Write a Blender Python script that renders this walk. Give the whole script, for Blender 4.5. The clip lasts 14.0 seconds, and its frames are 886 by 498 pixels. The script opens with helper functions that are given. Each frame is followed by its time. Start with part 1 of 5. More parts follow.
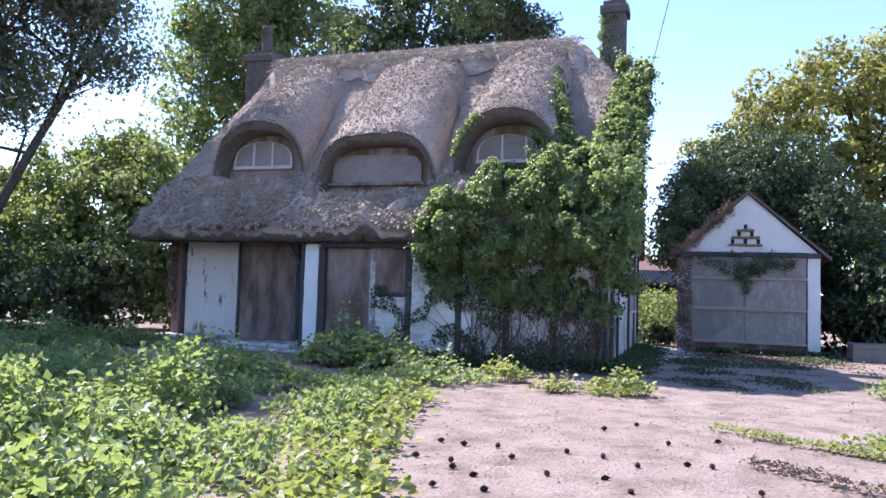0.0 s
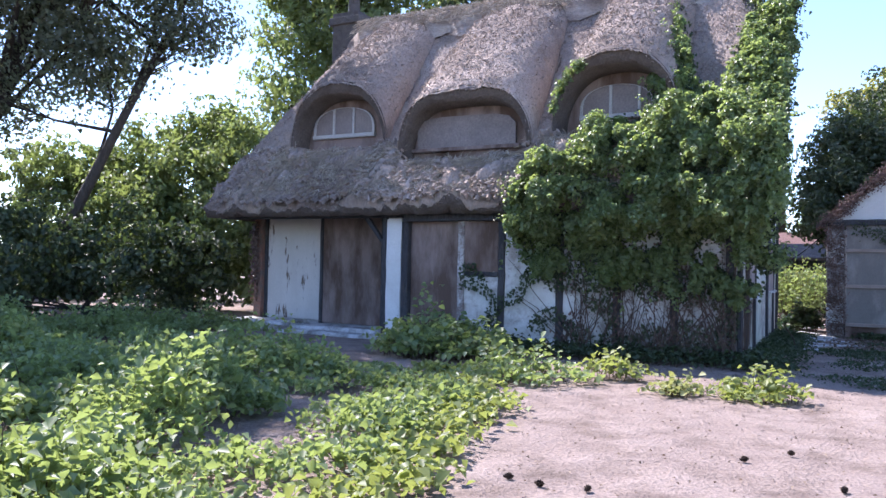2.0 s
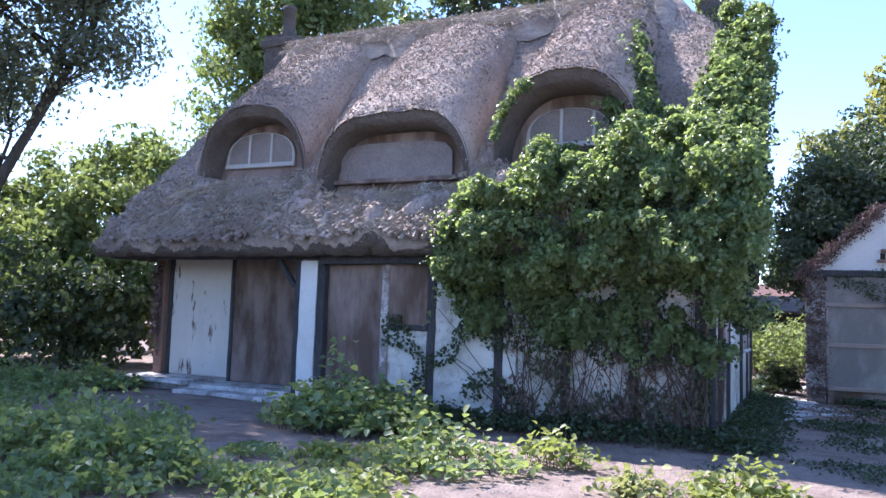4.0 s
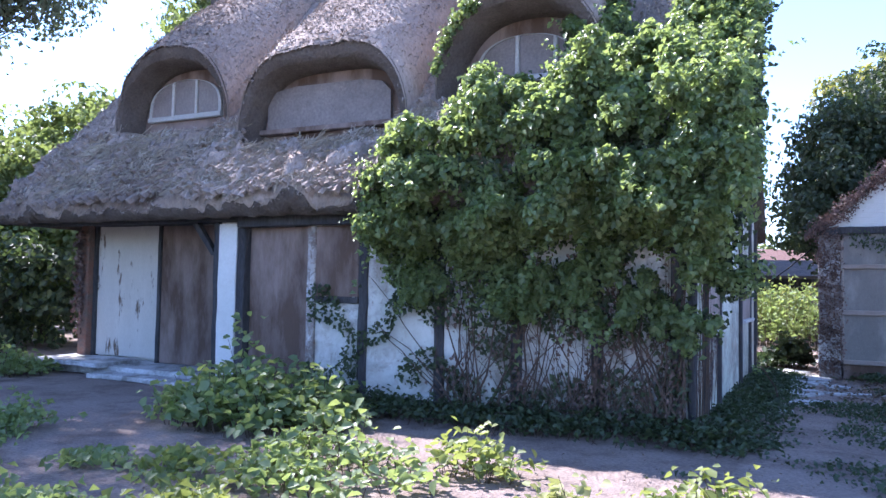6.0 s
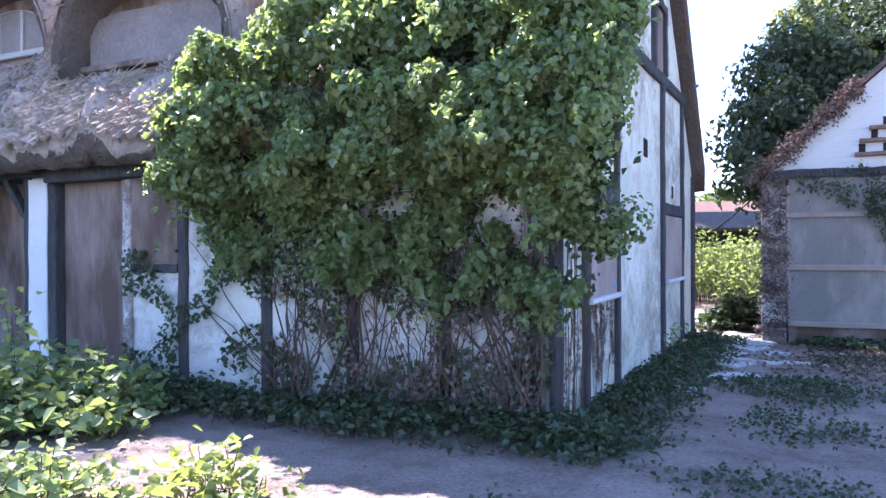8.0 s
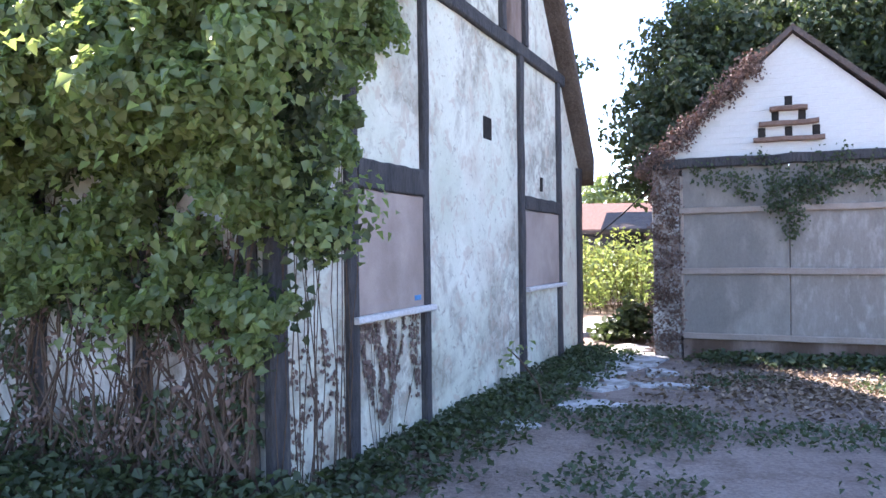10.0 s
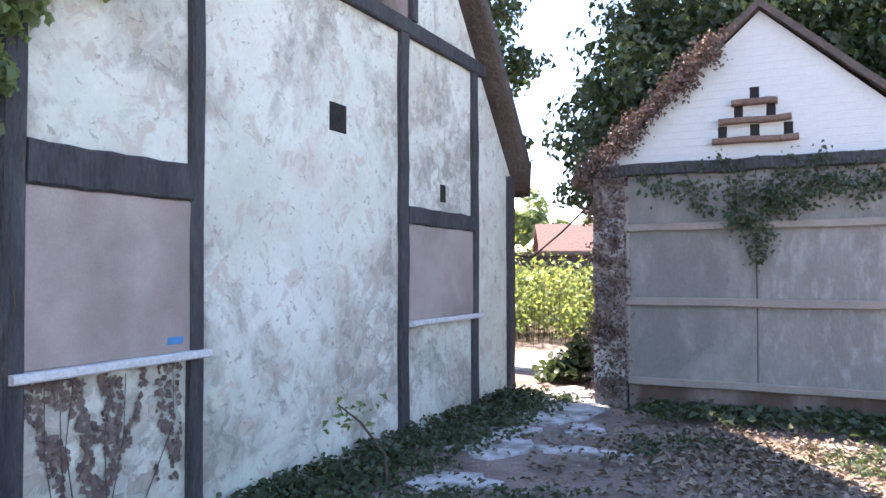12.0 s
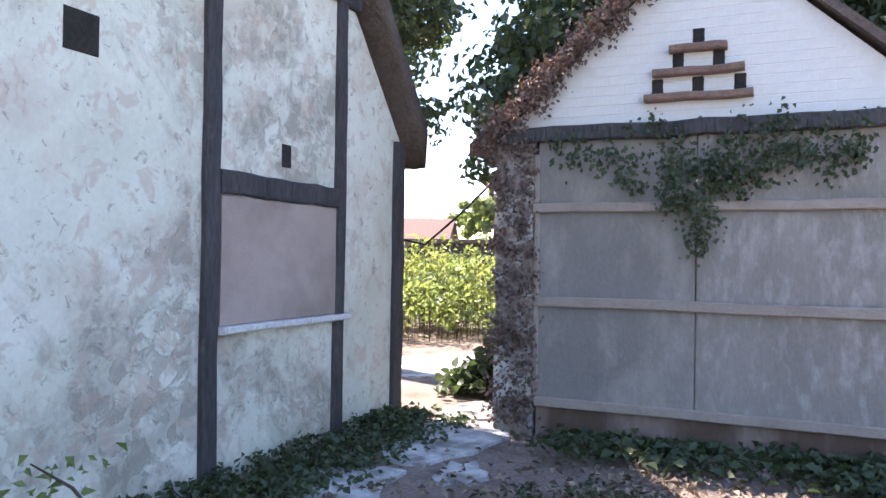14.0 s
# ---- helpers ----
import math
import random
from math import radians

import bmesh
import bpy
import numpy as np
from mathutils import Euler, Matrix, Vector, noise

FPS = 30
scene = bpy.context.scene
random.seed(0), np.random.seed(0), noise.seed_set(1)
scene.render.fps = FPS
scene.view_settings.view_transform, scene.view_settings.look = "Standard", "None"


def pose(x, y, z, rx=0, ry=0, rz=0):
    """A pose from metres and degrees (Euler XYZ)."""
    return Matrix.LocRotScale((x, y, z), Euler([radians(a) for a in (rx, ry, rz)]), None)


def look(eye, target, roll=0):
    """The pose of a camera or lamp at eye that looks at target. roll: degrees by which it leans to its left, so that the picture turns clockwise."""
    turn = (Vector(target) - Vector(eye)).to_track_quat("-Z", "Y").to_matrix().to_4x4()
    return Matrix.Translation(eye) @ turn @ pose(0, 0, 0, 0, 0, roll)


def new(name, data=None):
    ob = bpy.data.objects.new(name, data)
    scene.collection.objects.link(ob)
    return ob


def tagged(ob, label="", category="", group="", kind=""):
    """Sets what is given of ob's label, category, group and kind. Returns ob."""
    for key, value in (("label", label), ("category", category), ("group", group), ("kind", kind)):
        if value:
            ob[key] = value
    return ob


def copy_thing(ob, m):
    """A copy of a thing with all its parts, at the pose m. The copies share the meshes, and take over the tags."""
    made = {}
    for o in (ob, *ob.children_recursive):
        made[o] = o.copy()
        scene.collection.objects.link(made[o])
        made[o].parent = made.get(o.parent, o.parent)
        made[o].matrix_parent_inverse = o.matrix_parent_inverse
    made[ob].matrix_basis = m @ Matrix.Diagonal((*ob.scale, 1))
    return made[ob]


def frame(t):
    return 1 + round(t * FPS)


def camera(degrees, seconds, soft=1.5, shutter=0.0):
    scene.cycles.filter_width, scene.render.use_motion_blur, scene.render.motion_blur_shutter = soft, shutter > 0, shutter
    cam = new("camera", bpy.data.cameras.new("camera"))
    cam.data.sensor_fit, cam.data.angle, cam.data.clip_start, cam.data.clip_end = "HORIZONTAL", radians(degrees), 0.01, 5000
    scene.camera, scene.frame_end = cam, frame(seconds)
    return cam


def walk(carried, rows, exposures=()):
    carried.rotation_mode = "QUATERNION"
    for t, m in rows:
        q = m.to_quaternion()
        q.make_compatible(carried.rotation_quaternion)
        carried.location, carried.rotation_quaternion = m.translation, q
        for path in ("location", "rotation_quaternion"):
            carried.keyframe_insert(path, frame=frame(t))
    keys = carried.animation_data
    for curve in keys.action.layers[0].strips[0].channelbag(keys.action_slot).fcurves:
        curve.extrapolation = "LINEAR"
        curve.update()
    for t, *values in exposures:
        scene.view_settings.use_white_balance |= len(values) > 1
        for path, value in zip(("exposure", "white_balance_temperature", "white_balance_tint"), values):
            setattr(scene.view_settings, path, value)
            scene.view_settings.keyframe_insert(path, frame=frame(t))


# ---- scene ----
cam = camera(60.0, 14.0, soft=1.5)
METRES, EYE, TILT, LEAN, TURN = 14.6, 1.335, 0.0, 0.0, 0.0
ROWS = [
    (0.0, 0.0, 0.0, 0.0, -0.09, 3.06, -1.73),
    (0.5, 0.0047, 0.0337, -0.0008, 2.73, 2.31, -1.37),
    (1.0, 0.0099, 0.0656, 0.0004, 5.34, 1.74, -1.2),
    (1.5, 0.0125, 0.1005, 0.0013, 7.43, 1.39, -1.09),
    (2.0, 0.0234, 0.1315, 0.0005, 8.78, 1.26, -1.17),
    (2.5, 0.0296, 0.1678, -0.0006, 9.1, 1.58, -1.38),
    (3.0, 0.033, 0.2003, 0.0034, 8.31, 2.71, -1.69),
    (3.5, 0.0405, 0.2368, 0.0063, 6.47, 4.85, -1.94),
    (6.0, 0.1052, 0.3974, 0.0055, 8.07, 2.7, -1.03),
    (6.5, 0.1239, 0.4285, 0.0027, 8.64, 0.93, -0.68),
    (7.0, 0.1448, 0.4594, 0.0033, 8.66, -0.01, -0.3),
    (7.5, 0.1696, 0.4889, 0.0057, 8.33, -0.31, -0.0),
    (8.0, 0.1912, 0.5197, 0.0069, 7.62, -0.31, 0.26),
    (8.5, 0.2155, 0.5474, 0.0061, 6.64, -0.46, 0.37),
    (9.0, 0.2385, 0.5769, 0.0044, 5.61, -0.96, 0.46),
    (11.5, 0.3516, 0.7317, 0.0053, 5.49, 1.75, 0.89),
    (12.0, 0.371, 0.7605, 0.0059, 7.67, 1.49, 0.13),
    (12.5, 0.3883, 0.7897, 0.0055, 12.47, 0.15, -1.67),
    (13.0, 0.3987, 0.8196, 0.004, 11.75, -0.23, -2.07),
    (13.5, 0.4093, 0.8509, 0.0041, 7.99, -0.13, -1.7),
    (14.0, 0.4165, 0.8845, 0.007, 5.48, 0.54, -0.86),
]
walk(cam, [(t, pose(0, 0, EYE, TILT, LEAN, TURN) @ pose(METRES * x, METRES * y, METRES * z, 90 + pitch, roll, yaw)) for t, x, y, z, yaw, pitch, roll in ROWS],
     exposures=((0.0, 1.3, 5850, 24), (3.5, 1.4, 5700, 23), (6.0, 1.7, 5500, 25), (7.5, 2.0, 5600, 26), (9.0, 2.35, 5950, 25), (11.5, 2.25, 6750, 21), (14.0, 2.1, 6750, 21)))

# ---- world, sun and exposure ----
HX, HY, HA = 2.84, 13.34, -18.7
H = pose(HX, HY, 0, 0, 0, HA)          # the cottage's own frame: x along its front, y into its depth
SUN = (H.to_3x3() @ Vector((-0.72, 0.27, 1.0))).normalized()
world = bpy.data.worlds.new("world")
scene.world = world
world.use_nodes = True
wn = world.node_tree.nodes
sky = wn.new("ShaderNodeTexSky")
sky.sky_type = "NISHITA"
sky.sun_disc = False
sky.sun_elevation = math.asin(SUN.z)
sky.sun_rotation = math.atan2(SUN.x, SUN.y)
sky.air_density, sky.dust_density, sky.ozone_density = 0.9, 0.05, 1.8
wn["Background"].inputs[1].default_value = 0.15
world.node_tree.links.new(sky.outputs[0], wn["Background"].inputs[0])
sun = new("sun", bpy.data.lights.new("sun", "SUN"))
sun.data.energy, sun.data.angle, sun.data.color = 4.9, radians(0.6), (1.0, 0.93, 0.82)
sun.matrix_basis = look(tuple(SUN * 60), (0, 0, 0))


# ---- materials ----
def mat(name, c1, c2, scale=4.0, rough=0.85, bump=0.3, fine=60.0, depth=0.02, c3=None, patch=0.6, stretch=(1, 1, 1), p0=0.42, p1=0.6, metal=0.0, spec=0.3, grit=0.26):
    """Two colours mixed by a broad noise, a third in patches, fine grain and relief."""
    m = bpy.data.materials.new(name)
    m.use_nodes = True
    n, k = m.node_tree.nodes, m.node_tree.links
    b = n["Principled BSDF"]
    b.inputs["Roughness"].default_value = rough
    b.inputs["Metallic"].default_value = metal
    b.inputs["Specular IOR Level"].default_value = spec
    tc = n.new("ShaderNodeTexCoord")
    mp = n.new("ShaderNodeMapping")
    mp.inputs["Scale"].default_value = stretch
    k.new(tc.outputs["Object"], mp.inputs[0])

    def noisy(s, d, lo, hi):
        t = n.new("ShaderNodeTexNoise")
        t.inputs["Scale"].default_value, t.inputs["Detail"].default_value, t.inputs["Roughness"].default_value = s, d, 0.65
        k.new(mp.outputs[0], t.inputs["Vector"])
        r = n.new("ShaderNodeMapRange")
        r.inputs[1].default_value, r.inputs[2].default_value = lo, hi
        k.new(t.outputs["Fac"], r.inputs[0])
        return t.outputs["Fac"], r.outputs[0]

    def mixed(fac, a, c, mode="MIX"):
        x = n.new("ShaderNodeMix")
        x.data_type, x.blend_type = "RGBA", mode
        if isinstance(fac, float):
            x.inputs[0].default_value = fac
        else:
            k.new(fac, x.inputs[0])
        for i, v in ((6, a), (7, c)):
            if isinstance(v, tuple):
                x.inputs[i].default_value = (*v, 1)
            else:
                k.new(v, x.inputs[i])
        return x.outputs[2]

    _, broad = noisy(scale, 6, 0.3, 0.7)
    grain_raw, grain = noisy(fine, 5, 0.25, 0.75)
    col = mixed(broad, c1, c2)
    if c3:
        _, spots = noisy(scale * patch, 8, p0, p1)
        col = mixed(spots, col, c3)
    g = n.new("ShaderNodeMapRange")
    g.inputs[3].default_value, g.inputs[4].default_value = 1 - grit, 1 + grit
    k.new(grain, g.inputs[0])
    cc = n.new("ShaderNodeCombineColor")
    for i in range(3):
        k.new(g.outputs[0], cc.inputs[i])
    col = mixed(1.0, col, cc.outputs[0], "MULTIPLY")
    k.new(col, b.inputs["Base Color"])
    bp = n.new("ShaderNodeBump")
    bp.inputs["Strength"].default_value, bp.inputs["Distance"].default_value = bump, depth
    k.new(grain_raw, bp.inputs["Height"])
    b2 = n.new("ShaderNodeBump")
    b2.inputs["Strength"].default_value, b2.inputs["Distance"].default_value = bump, 0.05
    k.new(broad, b2.inputs["Height"])
    k.new(bp.outputs[0], b2.inputs["Normal"])
    k.new(b2.outputs[0], b.inputs["Normal"])
    return m


def plaster(name, c1, c2, flake, blush, moss, level=0.535):
    """Old paint over plaster: broad tone, sharp-edged flaked patches, rusty blushes, green bloom, cracks."""
    m = mat(name, c1, c2, 1.2, 0.9, 0.16, 30, 0.01, grit=0.07)
    n, k = m.node_tree.nodes, m.node_tree.links
    b = n["Principled BSDF"]
    col = b.inputs["Base Color"].links[0].from_socket
    tc = n.new("ShaderNodeTexCoord")
    relief = None

    def blotch(scale, lo, hi, share, seed, warp=0.6):
        mp = n.new("ShaderNodeMapping")
        mp.inputs["Location"].default_value = (seed, seed * 0.7, seed * 0.3)
        k.new(tc.outputs["Object"], mp.inputs[0])
        t = n.new("ShaderNodeTexNoise")
        t.inputs["Scale"].default_value, t.inputs["Detail"].default_value, t.inputs["Roughness"].default_value, t.inputs["Distortion"].default_value = scale, 9, 0.66, warp
        k.new(mp.outputs[0], t.inputs["Vector"])
        r = n.new("ShaderNodeMapRange")
        r.inputs[1].default_value, r.inputs[2].default_value, r.inputs[4].default_value = lo, hi, share
        k.new(t.outputs["Fac"], r.inputs[0])
        return r.outputs[0]

    zone = blotch(0.85, level - 0.04, level + 0.07, 1.0, 51.0)
    for colour, scale, lo, hi, share, seed, zoned in ((moss, 0.7, 0.45, 0.70, 0.55, 3.0, False), (blush, 1.1, 0.50, 0.66, 0.45, 11.0, False), (flake, 2.6, level - 0.10, level + 0.02, 0.5, 19.0, True),
                                                      (flake, 8.0, level - 0.03, level + 0.03, 0.55, 27.0, True), (blush, 5.5, level + 0.03, level + 0.08, 0.5, 33.0, False), (flake, 13.0, level + 0.08, level + 0.12, 0.6, 40.0, False)):
        fac = blotch(scale, lo, hi, share, seed)
        if zoned:
            mm = n.new("ShaderNodeMath")
            mm.operation = "MULTIPLY"
            k.new(fac, mm.inputs[0])
            k.new(zone, mm.inputs[1])
            fac = mm.outputs[0]
        x = n.new("ShaderNodeMix")
        x.data_type = "RGBA"
        k.new(fac, x.inputs[0])
        k.new(col, x.inputs[6])
        x.inputs[7].default_value = (*colour, 1)
        col, relief = x.outputs[2], fac if relief is None or scale == 8.0 else relief
    k.new(col, b.inputs["Base Color"])
    old = b.inputs["Normal"].links[0].from_socket
    bp = n.new("ShaderNodeBump")
    bp.invert = True
    bp.inputs["Strength"].default_value, bp.inputs["Distance"].default_value = 0.6, 0.012
    k.new(relief, bp.inputs["Height"])
    k.new(old, bp.inputs["Normal"])
    k.new(bp.outputs[0], b.inputs["Normal"])
    return m


def leafmat(name, dark, light, through_light, gloss=0.35, share=0.35):
    """Leaves: colour varies leaf by leaf, glossy above, light passing through."""
    m = bpy.data.materials.new(name)
    m.use_nodes = True
    n, k = m.node_tree.nodes, m.node_tree.links
    b = n["Principled BSDF"]
    b.inputs["Roughness"].default_value = gloss
    b.inputs["Specular IOR Level"].default_value = 0.5
    g = n.new("ShaderNodeNewGeometry")
    r = n.new("ShaderNodeValToRGB")
    r.color_ramp.elements[0].color, r.color_ramp.elements[1].color = (*dark, 1), (*light, 1)
    k.new(g.outputs["Random Per Island"], r.inputs[0])
    k.new(r.outputs[0], b.inputs["Base Color"])
    t = n.new("ShaderNodeBsdfTranslucent")
    t.inputs[0].default_value = (*through_light, 1)
    x = n.new("ShaderNodeMixShader")
    x.inputs[0].default_value = share
    k.new(b.outputs[0], x.inputs[1])
    k.new(t.outputs[0], x.inputs[2])
    k.new(x.outputs[0], n["Material Output"].inputs[0])
    return m


THATCH = mat("thatch", (0.31, 0.245, 0.20), (0.46, 0.38, 0.325), 1.1, 0.95, 0.7, 26, 0.035, (0.18, 0.14, 0.12), 0.7, (1, 1, 0.6), p0=0.45, p1=0.75, spec=0.1)
STRAW = mat("straw", (0.26, 0.21, 0.15), (0.42, 0.36, 0.28), 3, 0.9, 0.3, 80, spec=0.1)
PLASTER = plaster("weathered_plaster", (0.61, 0.63, 0.535), (0.75, 0.76, 0.665), (0.27, 0.245, 0.20), (0.50, 0.40, 0.32), (0.44, 0.49, 0.37), 0.515)
WHITE = plaster("white_paint", (0.66, 0.67, 0.645), (0.75, 0.75, 0.73), (0.34, 0.30, 0.26), (0.60, 0.56, 0.52), (0.55, 0.56, 0.5), 0.60)
GRIMY = plaster("grimy_white", (0.64, 0.645, 0.615), (0.77, 0.77, 0.75), (0.23, 0.19, 0.155), (0.45, 0.40, 0.35), (0.36, 0.38, 0.30), 0.53)
MOTTLED = plaster("mottled_pier", (0.62, 0.62, 0.60), (0.7, 0.7, 0.68), (0.16, 0.12, 0.10), (0.24, 0.16, 0.13), (0.2, 0.17, 0.14), 0.46)
PANEL = mat("cream_panel", (0.56, 0.53, 0.48), (0.64, 0.61, 0.56), 3.0, 0.85, 0.2, 60, 0.02, (0.16, 0.12, 0.09), 1.5, (1, 1, 0.28), p0=0.58, p1=0.62, grit=0.09)
TIMBER = mat("black_timber", (0.045, 0.045, 0.05), (0.09, 0.088, 0.09), 5, 0.8, 0.7, 40, 0.02, (0.14, 0.12, 0.10), 1.5, (1, 1, 0.25), p0=0.62, p1=0.72)
BOARD = mat("brown_board", (0.24, 0.18, 0.155), (0.31, 0.24, 0.21), 1.6, 0.85, 0.25, 60, 0.02, (0.12, 0.08, 0.06), 1.2, (1, 1, 0.3), grit=0.09)
PLY = mat("pale_plywood", (0.36, 0.29, 0.26), (0.43, 0.36, 0.32), 1.5, 0.85, 0.15, 70, 0.02, (0.30, 0.24, 0.21), 0.8, grit=0.09)
GREYPLY = mat("grey_plywood", (0.20, 0.19, 0.175), (0.265, 0.25, 0.23), 1.6, 0.85, 0.3, 50, 0.02, (0.33, 0.31, 0.28), 1.4, (1, 1, 0.5), p0=0.5, p1=0.66, grit=0.09)
PEELED = mat("peeled_plywood", (0.22, 0.205, 0.185), (0.29, 0.27, 0.25), 2.4, 0.85, 0.3, 50, 0.02, (0.36, 0.34, 0.315), 5.0, (1, 1, 0.4), p0=0.48, p1=0.66, grit=0.09)
BATTEN = mat("weathered_batten", (0.28, 0.23, 0.20), (0.36, 0.31, 0.27), 4, 0.85, 0.3, 50, grit=0.09)
SILL = mat("painted_sill", (0.55, 0.55, 0.54), (0.66, 0.66, 0.65), 5, 0.7, 0.3, 50)
BRICK = mat("red_brick", (0.26, 0.13, 0.09), (0.34, 0.18, 0.13), 8, 0.9, 0.6, 50, 0.02, (0.2, 0.15, 0.12), 0.5)
SOOT = mat("sooty_brick", (0.085, 0.08, 0.08), (0.14, 0.13, 0.125), 6, 0.95, 0.8, 40)
CLAY = mat("clay_ledge", (0.20, 0.13, 0.10), (0.28, 0.19, 0.15), 9, 0.9, 0.5, 50)
DARK = mat("dark_hollow", (0.03, 0.028, 0.027), (0.05, 0.046, 0.044), 4, 0.95, 0.1, 40, spec=0.0)
GROUND = mat("worn_asphalt", (0.265, 0.205, 0.175), (0.36, 0.29, 0.25), 1.1, 0.95, 0.9, 34, 0.035, (0.19, 0.145, 0.12), 1.7, p0=0.47, p1=0.66, grit=0.34, spec=0.15)
CONC = mat("pale_concrete", (0.55, 0.55, 0.55), (0.68, 0.68, 0.67), 2, 0.9, 0.5, 50, 0.02, (0.25, 0.24, 0.22), 1.5)
BARK = mat("bark", (0.05, 0.042, 0.036), (0.10, 0.085, 0.07), 6, 0.95, 0.8, 30, stretch=(1, 1, 0.3))
STEM = mat("ivy_stem", (0.075, 0.052, 0.04), (0.14, 0.10, 0.075), 8, 0.9, 0.5, 50)
TILE = mat("roof_tile", (0.15, 0.085, 0.07), (0.21, 0.125, 0.10), 5, 0.9, 0.5, 30)
OLDTILE = mat("mossy_tile", (0.10, 0.08, 0.07), (0.16, 0.12, 0.10), 5, 0.9, 0.5, 30)
RENDERED = mat("far_render", (0.15, 0.14, 0.125), (0.20, 0.19, 0.17), 3, 0.9, 0.2, 30)
CREEPER = leafmat("dead_creeper", (0.09, 0.062, 0.052), (0.23, 0.165, 0.14), (0.25, 0.12, 0.08), 0.7, 0.15)
IVY = leafmat("ivy_leaf", (0.07, 0.11, 0.055), (0.25, 0.31, 0.135), (0.36, 0.46, 0.12), 0.36, 0.47)
NETTLE = leafmat("nettle_leaf", (0.09, 0.14, 0.06), (0.28, 0.34, 0.165), (0.40, 0.50, 0.13), 0.48, 0.42)
FRESH = leafmat("fresh_leaf", (0.12, 0.165, 0.06), (0.25, 0.28, 0.085), (0.40, 0.46, 0.10), 0.5, 0.4)
YELLOW = leafmat("golden_leaf", (0.12, 0.145, 0.045), (0.30, 0.29, 0.08), (0.42, 0.42, 0.09), 0.55, 0.4)
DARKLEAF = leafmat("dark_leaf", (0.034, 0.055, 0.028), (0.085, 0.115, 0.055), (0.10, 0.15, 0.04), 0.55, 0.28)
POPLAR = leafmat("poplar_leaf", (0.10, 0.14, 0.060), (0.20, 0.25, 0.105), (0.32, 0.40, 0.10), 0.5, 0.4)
WILLOW = leafmat("grey_green_leaf", (0.07, 0.09, 0.06), (0.15, 0.17, 0.12), (0.26, 0.30, 0.14), 0.55, 0.4)
LITTER = leafmat("fallen_leaf", (0.12, 0.085, 0.055), (0.34, 0.26, 0.19), (0.2, 0.14, 0.08), 0.8, 0.1)
GRASS = leafmat("dry_grass", (0.17, 0.20, 0.07), (0.40, 0.39, 0.17), (0.42, 0.45, 0.14), 0.6, 0.35)
LOOSE = leafmat("loose_straw", (0.30, 0.245, 0.19), (0.60, 0.53, 0.44), (0.4, 0.35, 0.28), 0.85, 0.1)
CONE = mat("pine_cone", (0.03, 0.02, 0.015), (0.07, 0.045, 0.03), 20, 0.9, 0.6, 90)
CABLE = mat("cable", (0.015, 0.015, 0.015), (0.03, 0.03, 0.03), 5, 0.6, 0.1, 40)
BLUE = mat("blue_sticker", (0.05, 0.20, 0.42), (0.08, 0.26, 0.5), 5, 0.5, 0.1, 40)
FRAME = mat("grey_window_paint", (0.40, 0.385, 0.365), (0.50, 0.485, 0.46), 5, 0.7, 0.3, 50)
PANE = mat("dusty_pane", (0.19, 0.16, 0.15), (0.26, 0.225, 0.21), 2, 0.55, 0.05, 30, 0.02, spec=0.2)
REED = leafmat("thatch_reed", (0.24, 0.195, 0.165), (0.40, 0.335, 0.29), (0.2, 0.16, 0.13), 0.9, 0.0)
# thatch again, with the shade of brows and undersides put into its colour
BROW = mat("shaded_thatch", (0.11, 0.088, 0.075), (0.17, 0.14, 0.12), 3, 0.95, 0.8, 30, 0.03, spec=0.1)
RIDGE = mat("ridge_straw", (0.36, 0.31, 0.27), (0.50, 0.44, 0.38), 2.2, 0.95, 0.8, 30, 0.03, (0.26, 0.21, 0.18), 1.2, (0.4, 1, 1), spec=0.1)
GLASS = bpy.data.materials.new("window_glass")
GLASS.use_nodes = True
GLASS.node_tree.nodes["Principled BSDF"].inputs["Base Color"].default_value = (0.03, 0.035, 0.04, 1)
GLASS.node_tree.nodes["Principled BSDF"].inputs["Roughness"].default_value = 0.08


